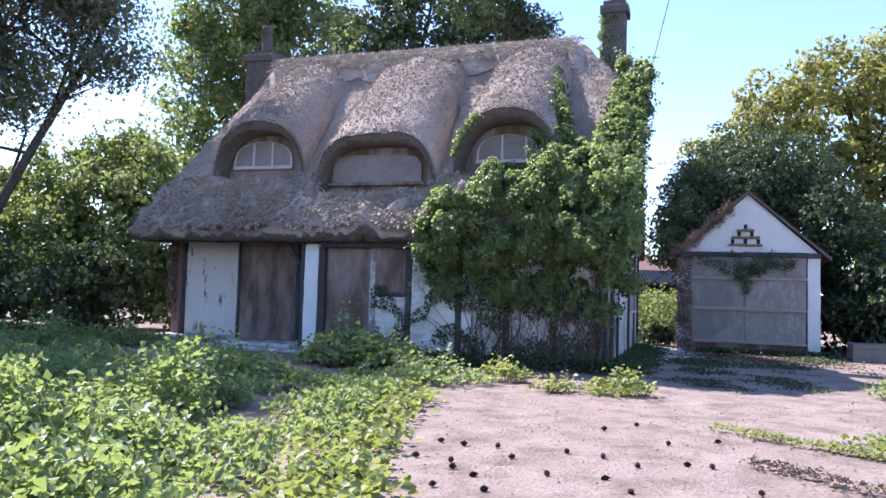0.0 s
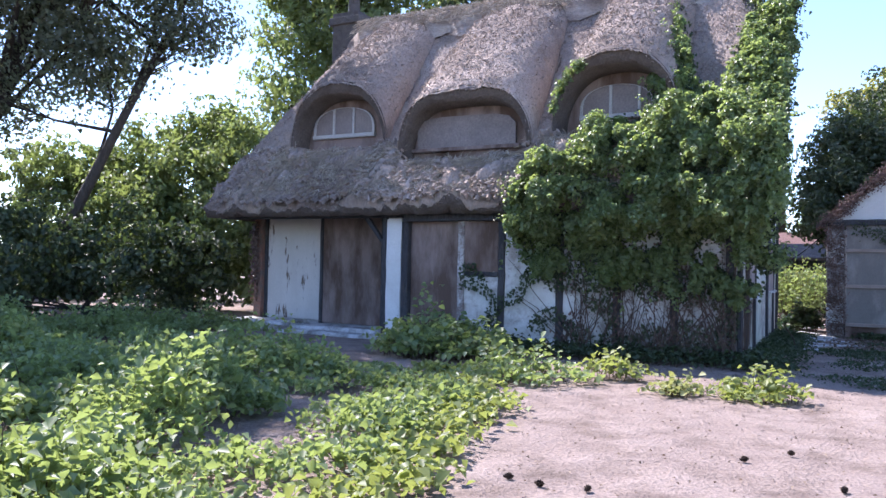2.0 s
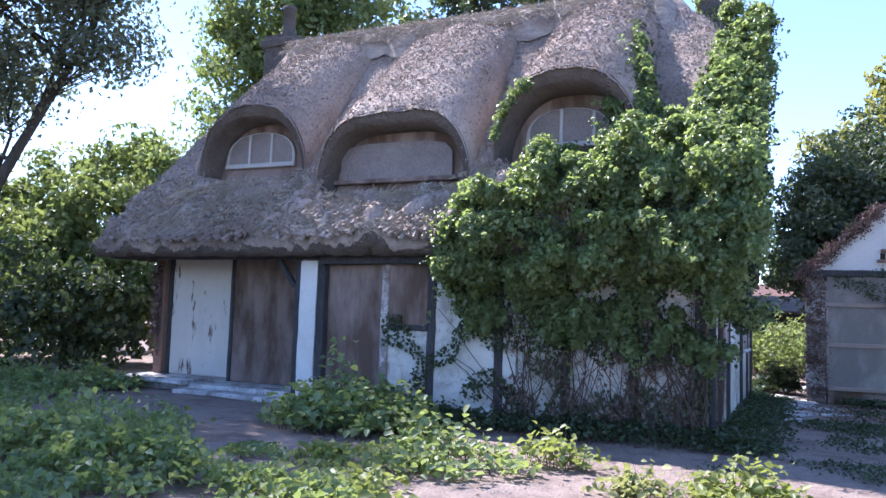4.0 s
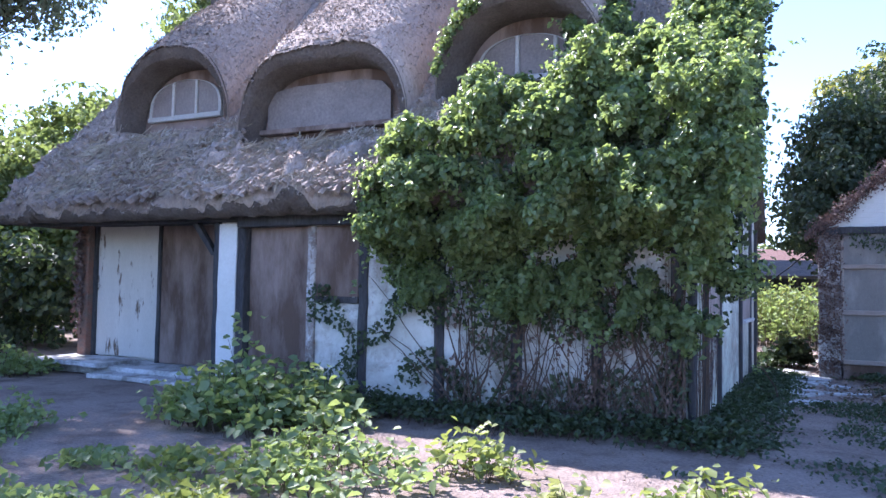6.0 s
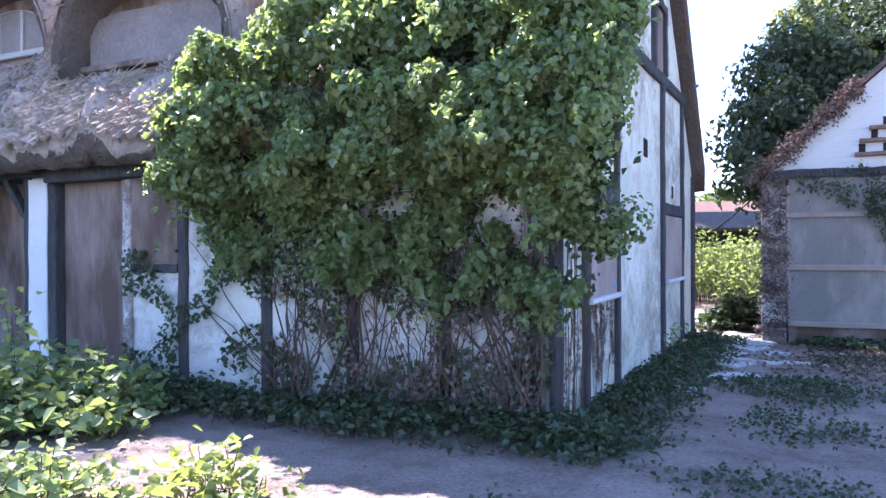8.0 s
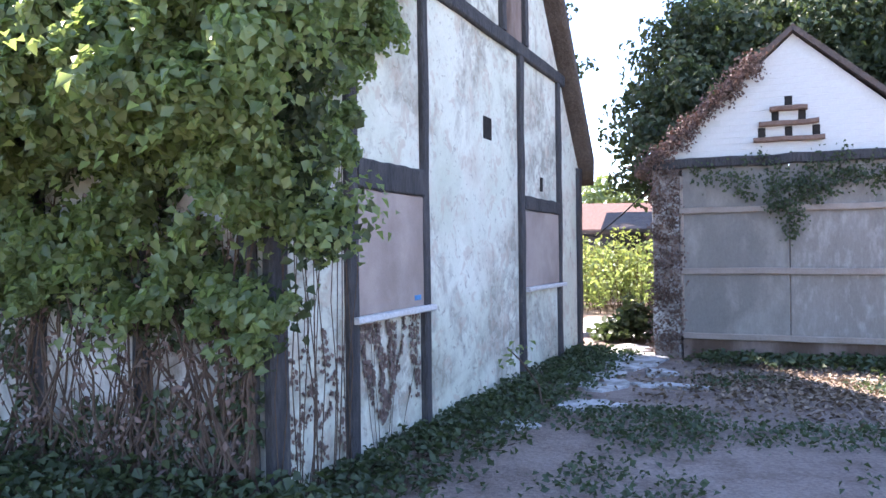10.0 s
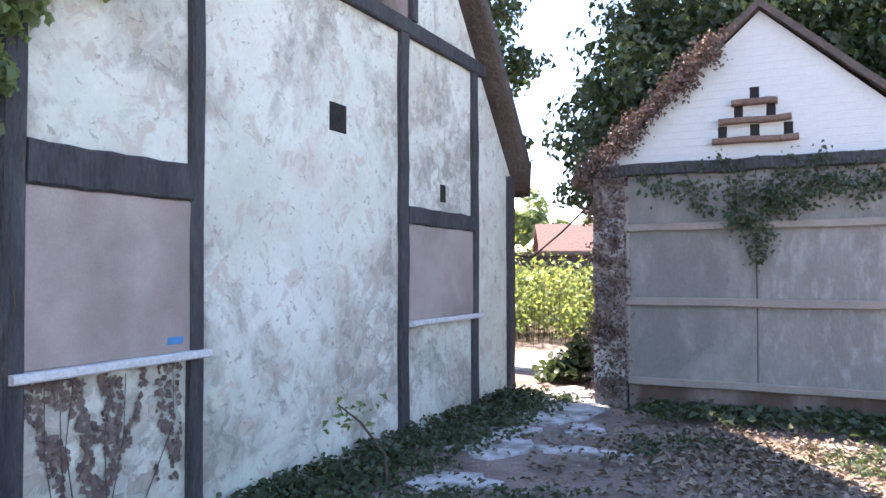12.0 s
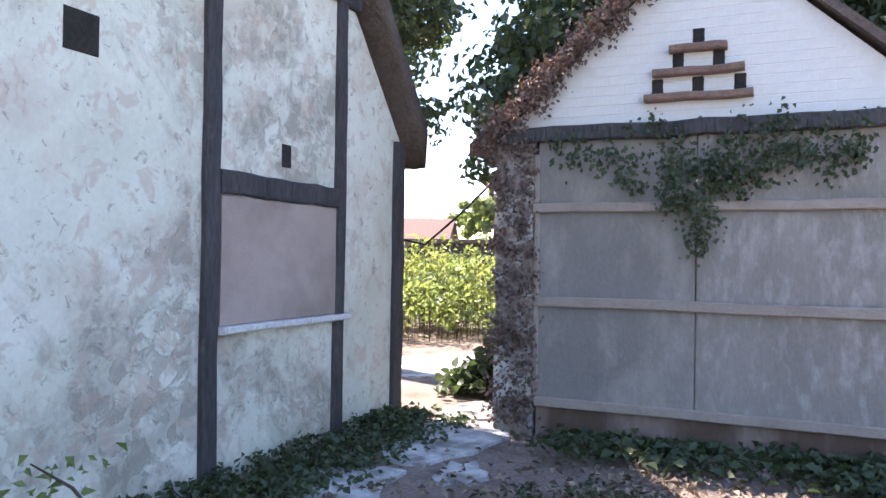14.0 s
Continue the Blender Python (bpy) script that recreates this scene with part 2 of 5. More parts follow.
# ---- builders ----
class Mesh:
    """Collects boxes and other pieces into one mesh."""

    def __init__(self):
        self.v, self.f = [], []

    def add(self, verts, faces):
        o = len(self.v)
        self.v += [tuple(p) for p in verts]
        self.f += [tuple(i + o for i in f) for f in faces]
        return self

    def box(self, x0, x1, y0, y1, z0, z1, wob=0.0, cuts=1):
        """A beam or slab with slightly worn, chamfered edges along its length and an uneven line."""
        size = (x1 - x0, y1 - y0, z1 - z0)
        ax = max(range(3), key=lambda i: size[i])
        a, b = [i for i in range(3) if i != ax]
        lo, hi = (x0, y0, z0), (x1, y1, z1)
        c = min(0.012, 0.2 * min(size))
        ring = [(lo[a] + c, lo[b]), (hi[a] - c, lo[b]), (hi[a], lo[b] + c), (hi[a], hi[b] - c), (hi[a] - c, hi[b]), (lo[a] + c, hi[b]), (lo[a], hi[b] - c), (lo[a], lo[b] + c)]
        vs, fs = [], []
        for s in range(cuts + 1):
            w = (random.uniform(-wob, wob), random.uniform(-wob, wob))
            for p, q in ring:
                co = [0, 0, 0]
                co[ax], co[a], co[b] = lo[ax] + size[ax] * s / cuts, p + w[0], q + w[1]
                vs.append(co)
        for s in range(cuts):
            for i in range(8):
                j = (i + 1) % 8
                fs.append((s * 8 + i, s * 8 + j, s * 8 + 8 + j, s * 8 + 8 + i))
        fs += [tuple(range(8)), tuple(range(cuts * 8, cuts * 8 + 8))]
        return self.add(vs, fs)

    def prism(self, outline, y0, y1):
        """An outline in x, z pushed from y0 to y1."""
        n = len(outline)
        vs = [(x, y0, z) for x, z in outline] + [(x, y1, z) for x, z in outline]
        fs = [tuple(range(n)), tuple(range(n, 2 * n))] + [(i, (i + 1) % n, n + (i + 1) % n, n + i) for i in range(n)]
        return self.add(vs, fs)

    def tube(self, pts, radii, sides=7):
        pts = [Vector(p) for p in pts]
        o, vs, fs = 0, [], []
        for i, p in enumerate(pts):
            d = (pts[min(i + 1, len(pts) - 1)] - pts[max(i - 1, 0)]).normalized()
            u = d.cross(Vector((0.3, 1, 0.2))).normalized()
            w = d.cross(u)
            for s in range(sides):
                an = 2 * math.pi * s / sides
                vs.append(p + (u * math.cos(an) + w * math.sin(an)) * radii[i])
        for i in range(len(pts) - 1):
            for s in range(sides):
                t = (s + 1) % sides
                fs.append((i * sides + s, i * sides + t, (i + 1) * sides + t, (i + 1) * sides + s))
        fs += [tuple(range(sides)), tuple(range(len(vs) - sides, len(vs)))]
        return self.add(vs, fs)

    def done(self, name, material, parent=None, m=None, smooth=False):
        me = bpy.data.meshes.new(name)
        me.from_pydata(self.v, [], self.f)
        bm = bmesh.new()
        bm.from_mesh(me)
        bmesh.ops.recalc_face_normals(bm, faces=bm.faces)
        bm.to_mesh(me)
        bm.free()
        me.materials.append(material)
        if smooth:
            me.shade_smooth()
        ob = new(name, me)
        if parent:
            ob.parent = parent
        else:
            ob.matrix_basis = H if m is None else m
        return ob


def pieces(name, material, parent, boxes, wob=0.006, cuts=6):
    """A row of like parts, each its own object."""
    for b in boxes:
        Mesh().box(*b, wob, cuts).done(name, material, parent)


def thing(name, label, category, m=None, group="", kind=""):
    return tagged(place_empty(name, H if m is None else m), label, category, group, kind)


def place_empty(name, m):
    ob = new(name)
    ob.empty_display_size = 0.2
    ob.matrix_basis = m
    return ob


def unit(a):
    return a / np.maximum(np.linalg.norm(a, axis=1, keepdims=True), 1e-9)


def leaves(name, pts, nor, size, material, parent=None, m=None, ratio=0.7, rng=None, droop=0.5, spread=0.7, fold=0.25, full=False):
    """Many small folded leaves at pts, facing nor with some scatter, tips hanging. One mesh."""
    rng = rng or np.random.default_rng(1)
    n = len(pts)
    nn = unit(nor + rng.normal(0, spread, (n, 3)))
    d = rng.normal(0, 1, (n, 3))
    d[:, 2] -= droop * 2
    d = unit(d - nn * np.sum(d * nn, axis=1, keepdims=True))
    s = np.cross(nn, d)
    L = (size * rng.uniform(0.6, 1.35, n))[:, None]
    W = L * ratio * 0.5
    base = pts - d * L * 0.5
    if full:
        # six-sided outline with a folded midrib
        m1, m2 = pts - d * L * 0.22, pts + d * L * 0.16
        ring = [base, m1 + s * W + nn * L * fold * 0.7, m2 + s * W * 0.8 + nn * L * fold * 0.5, pts + d * L * 0.5 - nn * L * fold * 0.3, m2 - s * W * 0.8 + nn * L * fold * 0.5, m1 - s * W + nn * L * fold * 0.7]
        tri = ((0, 1, 2), (0, 2, 3), (0, 3, 4), (0, 4, 5))
    else:
        tri = ((0, 1, 2), (0, 2, 3))
        ring = [base, pts - d * L * 0.05 + s * W + nn * L * fold, pts + d * L * 0.5 - nn * L * fold * 0.4, pts - d * L * 0.05 - s * W + nn * L * fold]
    c, nt = len(ring), len(tri)
    v = np.stack(ring, axis=1).reshape(-1, 3)
    me = bpy.data.meshes.new(name)
    idx = np.arange(n)[:, None] * c
    f = np.concatenate([idx + np.array([t]) for t in tri], axis=1).reshape(-1)
    me.vertices.add(c * n)
    me.vertices.foreach_set("co", v.astype(np.float32).ravel())
    me.loops.add(3 * nt * n)
    me.loops.foreach_set("vertex_index", f.astype(np.int32))
    me.polygons.add(nt * n)
    me.polygons.foreach_set("loop_start", np.arange(0, 3 * nt * n, 3, dtype=np.int32))
    me.update(calc_edges=True)
    me.materials.append(material)
    ob = new(name, me)
    if parent:
        ob.parent = parent
    elif m is not None:
        ob.matrix_basis = m
    ob["kind"] = "stuff"
    return ob


def crown(rng, blobs, n, per=26, clump=0.28):
    """Points and outward directions of leaves in clumps over a set of ellipsoids (x, y, z, rx, ry, rz)."""
    B = np.array(blobs, float)
    area = (B[:, 3] * B[:, 4] * B[:, 5]) ** (2 / 3)
    which = rng.choice(len(B), n // per, p=area / area.sum())
    d = unit(rng.normal(0, 1, (len(which), 3)))
    c = B[which, :3] + d * B[which, 3:] * rng.uniform(0.45, 1.14, (len(which), 1))
    pts = np.repeat(c, per, axis=0)
    out = np.repeat(d, per, axis=0)
    off = unit(rng.normal(0, 1, pts.shape)) * clump * 1.5 * rng.uniform(0.35, 1.0, (len(pts), 1)) ** 0.5
    off *= np.repeat(rng.uniform(0.55, 1.6, (len(which), 1)), per, axis=0) * [1, 1, 0.75]
    pts = pts + off
    out = out * 0.5 + unit(off) * 0.8
    out[:, 2] += 0.45
    return pts, out


def tree(name, label, base, trunk_r, top, blobs, n, size, material, seed, per=26, clump=0.28, bark=BARK, twigs=0):
    """Trunk, limbs to each part of the crown, and leaves."""
    rng = np.random.default_rng(seed)
    t = thing(name, label, "tree", m=pose(*base))
    o = np.array(base)
    trunk, limbs = Mesh(), Mesh()
    top = np.array(top, float) - o
    mid = top * 0.5 + rng.normal(0, 0.15, 3)
    trunk.tube([(0, 0, -0.1), mid * 0.5 + rng.normal(0, .06, 3), mid, (mid + top) / 2 + rng.normal(0, .1, 3), top], [trunk_r * 1.25, trunk_r, trunk_r * 0.75, trunk_r * 0.5, trunk_r * 0.2], 9)
    trunk.done("trunk", bark, t, smooth=True)
    for b in blobs:
        e = np.array(b[:3]) - o
        f = rng.uniform(0.35, 0.8)
        s = (mid * 2 * f) if f < 0.5 else mid + (top - mid) * (f - 0.5) * 2
        h = (s + e) / 2 + rng.normal(0, 0.25, 3)
        limbs.tube([s, h, e], [trunk_r * 0.35, trunk_r * 0.22, trunk_r * 0.06], 6)
        for _ in range(3 + twigs):
            g = e + unit(rng.normal(0, 1, (1, 3)))[0] * np.array(b[3:]) * 0.9
            q = h + (e - h) * rng.uniform(0, 0.9)
            limbs.tube([q, (q + g) / 2 + rng.normal(0, 0.15, 3), g], [trunk_r * 0.13, trunk_r * 0.08, trunk_r * 0.025], 5)
    limbs.done("limb", bark, t, smooth=True)["kind"] = "stuff"
    p, d = crown(rng, [(*(np.array(b[:3]) - o), *b[3:]) for b in blobs], n, per, clump)
    leaves("foliage", p, d, size, material, t, rng=rng)
    return t


def herbs(name, label, pts, height, size, material, seed, per=9, category="plant", m=None, spread=0.45, stems=True, ratio=0.75, width=0.11):
    """Low plants standing at pts (x, y, height factor): upright stalks with leaves in tiers."""
    rng = np.random.default_rng(seed)
    t = thing(name, label, category, m=m)
    P = np.array(pts, float)
    k = np.repeat(P, per, axis=0)
    f = rng.uniform(0.15, 1.0, len(k)) ** 0.7
    q = np.stack([k[:, 0] + rng.normal(0, width, len(k)), k[:, 1] + rng.normal(0, width, len(k)), 0.02 + height * k[:, 2] * f], axis=1)
    up = np.zeros_like(q)
    up[:, 2] = 1
    up[:, :2] = rng.normal(0, 0.35, (len(q), 2))
    leaves("leaf_mass", q, up, size, material, t, ratio=ratio, rng=rng, droop=0.15, spread=spread, full=category == "bush")
    if stems:
        s = Mesh()
        for x, y, h in P[:: max(1, len(P) // 500)]:
            dx, dy = rng.normal(0, 0.07, 2)
            s.tube([(x, y, 0), (x + dx * .4, y + dy * .4, height * h * 0.5), (x + dx, y + dy, height * h * 0.95)], [0.005, 0.004, 0.002], 4)
        s.done("stalk", STEM, t)["kind"] = "stuff"
    return t


# ---- ground ----
def ground():
    g = Mesh()
    rs = [0, 3, 6, 9, 12, 15, 18, 22, 27, 34, 45, 60, 90, 150, 300, 900]
    n = 64
    vs, fs = [(0, 0, 0)], []
    for i, r in enumerate(rs[1:]):
        for s in range(n):
            an = 2 * math.pi * s / n
            x, y = r * math.cos(an), r * math.sin(an)
            vs.append((x, y, 0.02 * noise.noise((x * 0.4, y * 0.4, 0)) if r < 30 else 0))
    for s in range(n):
        fs.append((0, 1 + s, 1 + (s + 1) % n))
    for i in range(len(rs) - 2):
        for s in range(n):
            a, b = 1 + i * n + s, 1 + i * n + (s + 1) % n
            fs.append((a, b, b + n, a + n))
    g.add(vs, fs)
    ob = g.done("ground", GROUND, m=pose(2, 10, 0), smooth=True)
    return tagged(ob, "cracked pinkish grey asphalt yard with dirt", "ground", kind="structure")


ground()


# ---- the cottage ----
house = thing("house", "derelict thatched cottage with boarded windows and ivy", "house")
X0 = -9.7


def main_z(x, y):
    """Height of the thatch's upper face."""
    z = 2.55 + (y + 0.45) * 1.155 if y < 3.4 else 2.6 + (7.02 - y) * 1.215
    hip_l = 2.45 + (x + 9.85) * 3.6
    hip_r = 5.2 + (0.35 - x) * 1.35
    k = 0.25
    for h in (hip_l, hip_r):
        q = max(k - abs(z - h), 0) / k
        z = min(z, h) - q * q * k * 0.25
    return z


DORMERS = ((-7.36, 1.02, 0.3, 3.47), (-4.55, 1.2, 0.05, 3.14), (-1.95, 0.95, 0.25, 3.44))   # ledges in the thatch below the dormers


def ledge_z(x, y):
    """The thatch with its ledges below the dormers."""
    z = main_z(x, y)
    for cx, w, y0, top_z in DORMERS:
        if abs(x - cx) < w and y0 < y < 1.9:
            z = min(z, top_z)
    return z


def rough(x, y, z, a=0.03):
    return a * noise.noise((x * 2.2, y * 2.2, z * 2.2)) + a * 0.6 * noise.noise((x * 7, y * 7, z * 3)) + a * 0.35 * noise.noise((x * 19, y * 19, z * 8))


CHIPS = []


def roof():
    m = Mesh()
    xs = np.linspace(-9.8, 0.17, 180)
    ys = np.concatenate([np.linspace(-0.47, 3.4, 110), np.linspace(3.45, 7.02, 16)])
    vs, fs = [], []
    for y in ys:
        for x in xs:
            z = ledge_z(x, y)
            e = min(y + 0.47, x + 9.8, 7.02 - y, 0.6)
            z -= 0.22 * max(0, 1 - e / 0.16) ** 2 if y < 7 else 0
            r = rough(x, y, z)
            if y < 0.5:
                r *= 2.2
                tuft = noise.noise((x * 2.4, y * 4, 9)) + 0.6 * noise.noise((x * 9, y * 5, 2))
                r += 0.15 * max(-0.25, tuft) * min(1, (0.5 - y) / 0.25)
                if y < -0.25:
                    z += 0.16 * max(0, noise.noise((x * 1.7, 0, 5)) + 0.1) * (1.6 if x > -5.5 else 0.5)
            vs.append((x, y - r * 0.6, z + r))
    nx, ny = len(xs), len(ys)
    CHIPS.append(([v for v in vs if v[1] < 3.0], (0, -0.75, 0.65), 34000))
    top = len(vs)
    for (x, y, z) in list(vs):
        under = 0.36
        vs.append((x, min(max(y + 0.12, -0.40), 6.98), max(z - under, 2.2 + 0.02 * noise.noise((x * 6, y, 0)))))
    for j in range(ny - 1):
        for i in range(nx - 1):
            a = j * nx + i
            fs.append((a, a + 1, a + nx + 1, a + nx))
            fs.append((top + a, top + a + nx, top + a + nx + 1, top + a + 1))
    for i in range(nx - 1):
        for a in (i, (ny - 1) * nx + i):
            fs.append((a, a + 1, top + a + 1, top + a))
    for j in range(ny - 1):
        for a in (j * nx, j * nx + nx - 1):
            fs.append((a, a + nx, top + a + nx, top + a))
    m.add(vs, fs)
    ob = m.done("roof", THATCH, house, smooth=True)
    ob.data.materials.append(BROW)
    # undersides and the right verge get their shade as a darker thatch colour
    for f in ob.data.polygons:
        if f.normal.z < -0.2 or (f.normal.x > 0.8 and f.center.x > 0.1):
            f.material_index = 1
    return ob


roof()["label"] = "weathered brown thatch roof"


def hood(cx, w, zb, zc, yf, yw, flat, back_y):
    """A thatch eyebrow over a dormer: rounded crown, thick brow, soffit."""
    m = Mesh()
    na, nb = 56, 50
    vs, fs = [], []

    def prof(a):
        return max(0.0, 1 - abs(a) ** flat) ** (1 / 2.0)

    for j in range(nb + 1):
        b = j / nb
        for i in range(na + 1):
            a = -1 + 2 * i / na
            y = yf + 0.10 * abs(a) ** 2 + (back_y - yf) * b
            ww = w * (1 - 0.20 * b)
            x = cx + a * ww
            crown_z = zc + (main_z(cx, back_y) + 0.33 - zc) * (b ** 1.08) + 0.12 * math.sin(math.pi * b)
            base = main_z(x, y) - 0.12 if b > 0.0 else zb
            base = base * (1 - max(0, 1 - b * 8)) + (zb - 0.08) * max(0, 1 - b * 8)
            z = base + max(0.0, crown_z - base) * prof(a)
            r = rough(x, y, z, 0.035)
            vs.append((x, y - r * 0.5, z + r - (0.07 * (1 - b * 12) ** 2 if b < 1 / 12 else 0)))
    for j in range(nb):
        for i in range(na):
            k = j * (na + 1) + i
            fs.append((k, k + 1, k + na + 2, k + na + 1))
    CHIPS.append(([v for v in vs if v[1] < back_y - 0.1], (0, -0.5, 0.86), 9000))
    m.add(vs, fs)
    m.done("dormer_thatch", THATCH, house, smooth=True)
    # brow and soffit, coloured dark for the shade under the hood
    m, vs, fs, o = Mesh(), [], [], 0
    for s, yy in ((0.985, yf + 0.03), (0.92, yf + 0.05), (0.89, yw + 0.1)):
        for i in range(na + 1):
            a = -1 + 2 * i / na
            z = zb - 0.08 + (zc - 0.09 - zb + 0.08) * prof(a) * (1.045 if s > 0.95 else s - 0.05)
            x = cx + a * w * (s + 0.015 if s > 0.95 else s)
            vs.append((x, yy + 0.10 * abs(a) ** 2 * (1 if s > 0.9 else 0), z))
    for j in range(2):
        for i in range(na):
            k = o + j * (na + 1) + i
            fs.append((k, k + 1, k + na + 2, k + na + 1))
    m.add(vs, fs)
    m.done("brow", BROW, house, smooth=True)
    # wall behind the opening
    out = [(cx - 0.97 * w, zb - 0.5)] + [(cx + (-1 + i / 10) * w * 0.96, zb - 0.02 + (zc - zb - 0.1) * prof(-1 + i / 10) * 0.95) for i in range(21)] + [(cx + 0.97 * w, zb - 0.5)]
    Mesh().prism(out, yw + 0.04, yw + 0.2).done("dormer_wall", BOARD, house)


hood(-7.36, 1.14, 3.62, 4.86, 0.36, 0.90, 2.6, 3.0)
hood(-4.55, 1.32, 3.28, 4.44, 0.10, 0.58, 4.0, 3.0)
hood(-1.95, 1.06, 3.60, 4.88, 0.30, 0.86, 2.6, 3.0)


def arch_window(x0, x1, zb, zt, y, lights, square):
    """A low arched casement with painted frame."""
    w = thing_part("window")
    c, h = (x0 + x1) / 2, (x1 - x0) / 2

    def arc(s, n=20):
        return [(c + h * s * -math.cos(math.pi * i / n), zb + (1 - s) * 0.5 + (zt - zb) * s * math.sin(math.pi * i / n) ** square) for i in range(n + 1)]

    outer, inner = arc(1.0), arc(0.925)
    f = Mesh()
    n = len(outer)
    vs = [(x, y, z) for x, z in outer] + [(x, y, z) for x, z in inner] + [(x, y + 0.05, z) for x, z in outer] + [(x, y + 0.05, z) for x, z in inner]
    fs = []
    for i in range(n - 1):
        fs += [(i, i + 1, n + i + 1, n + i), (i, i + 1, 2 * n + i + 1, 2 * n + i), (n + i, n + i + 1, 3 * n + i + 1, 3 * n + i)]
    f.add(vs, fs)
    f.box(x0, x1, y - 0.02, y + 0.06, zb - 0.03, zb + 0.05)
    for q in lights:
        xx = x0 + (x1 - x0) * q
        f.box(xx - 0.026, xx + 0.026, y - 0.012, y + 0.05, zb + 0.05, zb + (zt - zb) * math.sin(math.acos(max(-1, min(1, (c - xx) / h)))) ** square - 0.01)
    f.done("frame", FRAME, w)
    Mesh().prism(outer, y + 0.022, y + 0.03).done("pane", PANE, w)
    return w


def thing_part(name):
    ob = new(name)
    ob.empty_display_size = 0.1
    ob.parent = house
    return ob


arch_window(-8.22, -6.76, 3.86, 4.44, 0.88, (0.34, 0.66), 0.55)
arch_window(-2.65, -1.40, 3.86, 4.40, 0.84, (0.42, 0.80), 0.55)
Mesh().prism([(-5.61, 3.47), (-5.62, 3.84), (-5.5, 3.97), (-5.15, 4.02), (-4.1, 4.01), (-3.82, 3.96), (-3.69, 3.84), (-3.68, 3.45)], 0.555, 0.62).done("window_board", PANE, house)["label"] = "brown board over the middle dormer"
Mesh().box(-5.7, -3.6, 0.50, 0.62, 3.39, 3.46).done("sill", BOARD, house)


def ridge_cap():
    """Raised straw ridge with a scalloped lower edge."""
    m = Mesh()
    xs = np.linspace(-8.75, -0.85, 170)
    vs, fs = [], []
    nr = 9
    for x in xs:
        scallop = 0.2 * abs(math.sin((x + 7.42) * math.pi / 0.82 + 1.57)) + 0.05 * noise.noise((x * 3, 0, 0))
        low = 0.62 + scallop
        for j in range(nr * 2 + 1):
            s = (j - nr) / nr
            y = 3.4 + s * low
            base = 2.55 + (3.85 - abs(y - 3.4)) * 1.155
            t = abs(s)
            z = base + 0.40 - 0.36 * max(0, 1 - t * 1.6) - (0.34 if t > 0.99 else 0)
            e = min(x + 8.75, -0.85 - x)
            z -= 0.35 * max(0, 1 - e / 0.5) ** 2
            r = rough(x, y, z, 0.04)
            vs.append((x, y - r * 0.5, z + r))
    k = nr * 2 + 1
    for i in range(len(xs) - 1):
        for j in range(k - 1):
            a = i * k + j
            fs.append((a, a + 1, a + k + 1, a + k))
    m.add(vs, fs)
    m.done("ridge", RIDGE, house, smooth=True)


ridge_cap()


def chips():
    """Cut reed ends that roughen the thatch."""
    rng = np.random.default_rng(17)
    q, nn = [], []
    for verts, normal, n in CHIPS:
        v = np.array(verts)
        k = rng.integers(0, len(v), n)
        pts = v[k] + rng.normal(0, 0.03, (n, 3)) * [1, 0.3, 0.3]
        q.append(pts + np.array(normal) * 0.008)
        nn.append(np.tile(normal, (n, 1)))
    n = 9000
    y = rng.uniform(-0.46, 0.42, n)
    x = rng.uniform(-9.3, -0.2, n)
    lump = np.array([noise.noise((a * 2.0, b * 3.0, 4)) for a, b in zip(x, y)])
    x, y, lump = x[lump > -0.05], y[lump > -0.05], lump[lump > -0.05]
    z = np.array([ledge_z(a, b) for a, b in zip(x, y)]) + 0.03 + 0.12 * np.maximum(lump, 0)
    pts = np.stack([x, y - 0.05 * np.maximum(lump, 0), z], axis=1)
    leaves("apron_straw", pts, np.tile((0, -0.7, 0.7), (len(pts), 1)), 0.17, LOOSE, house, ratio=0.085, rng=rng, droop=0.9, spread=0.35, fold=0.05)
    n = 3200
    x, y = rng.uniform(-8.6, -1.0, n), 3.4 - rng.uniform(0.0, 0.78, n)
    z = np.array([main_z(a, b) for a, b in zip(x, y)]) + 0.43 - 0.36 * np.maximum(0, 1 - (3.4 - y) / 0.72 * 1.6)
    leaves("ridge_straw", np.stack([x, y, z], axis=1), np.tile((0, -0.7, 0.7), (n, 1)), 0.2, LOOSE, house, ratio=0.07, rng=rng, droop=0.1, spread=0.25, fold=0.04)
    ob = leaves("reed_ends", np.concatenate(q), np.concatenate(nn), 0.052, REED, house, ratio=0.36, rng=rng, droop=1.2, spread=0.45, fold=0.12)


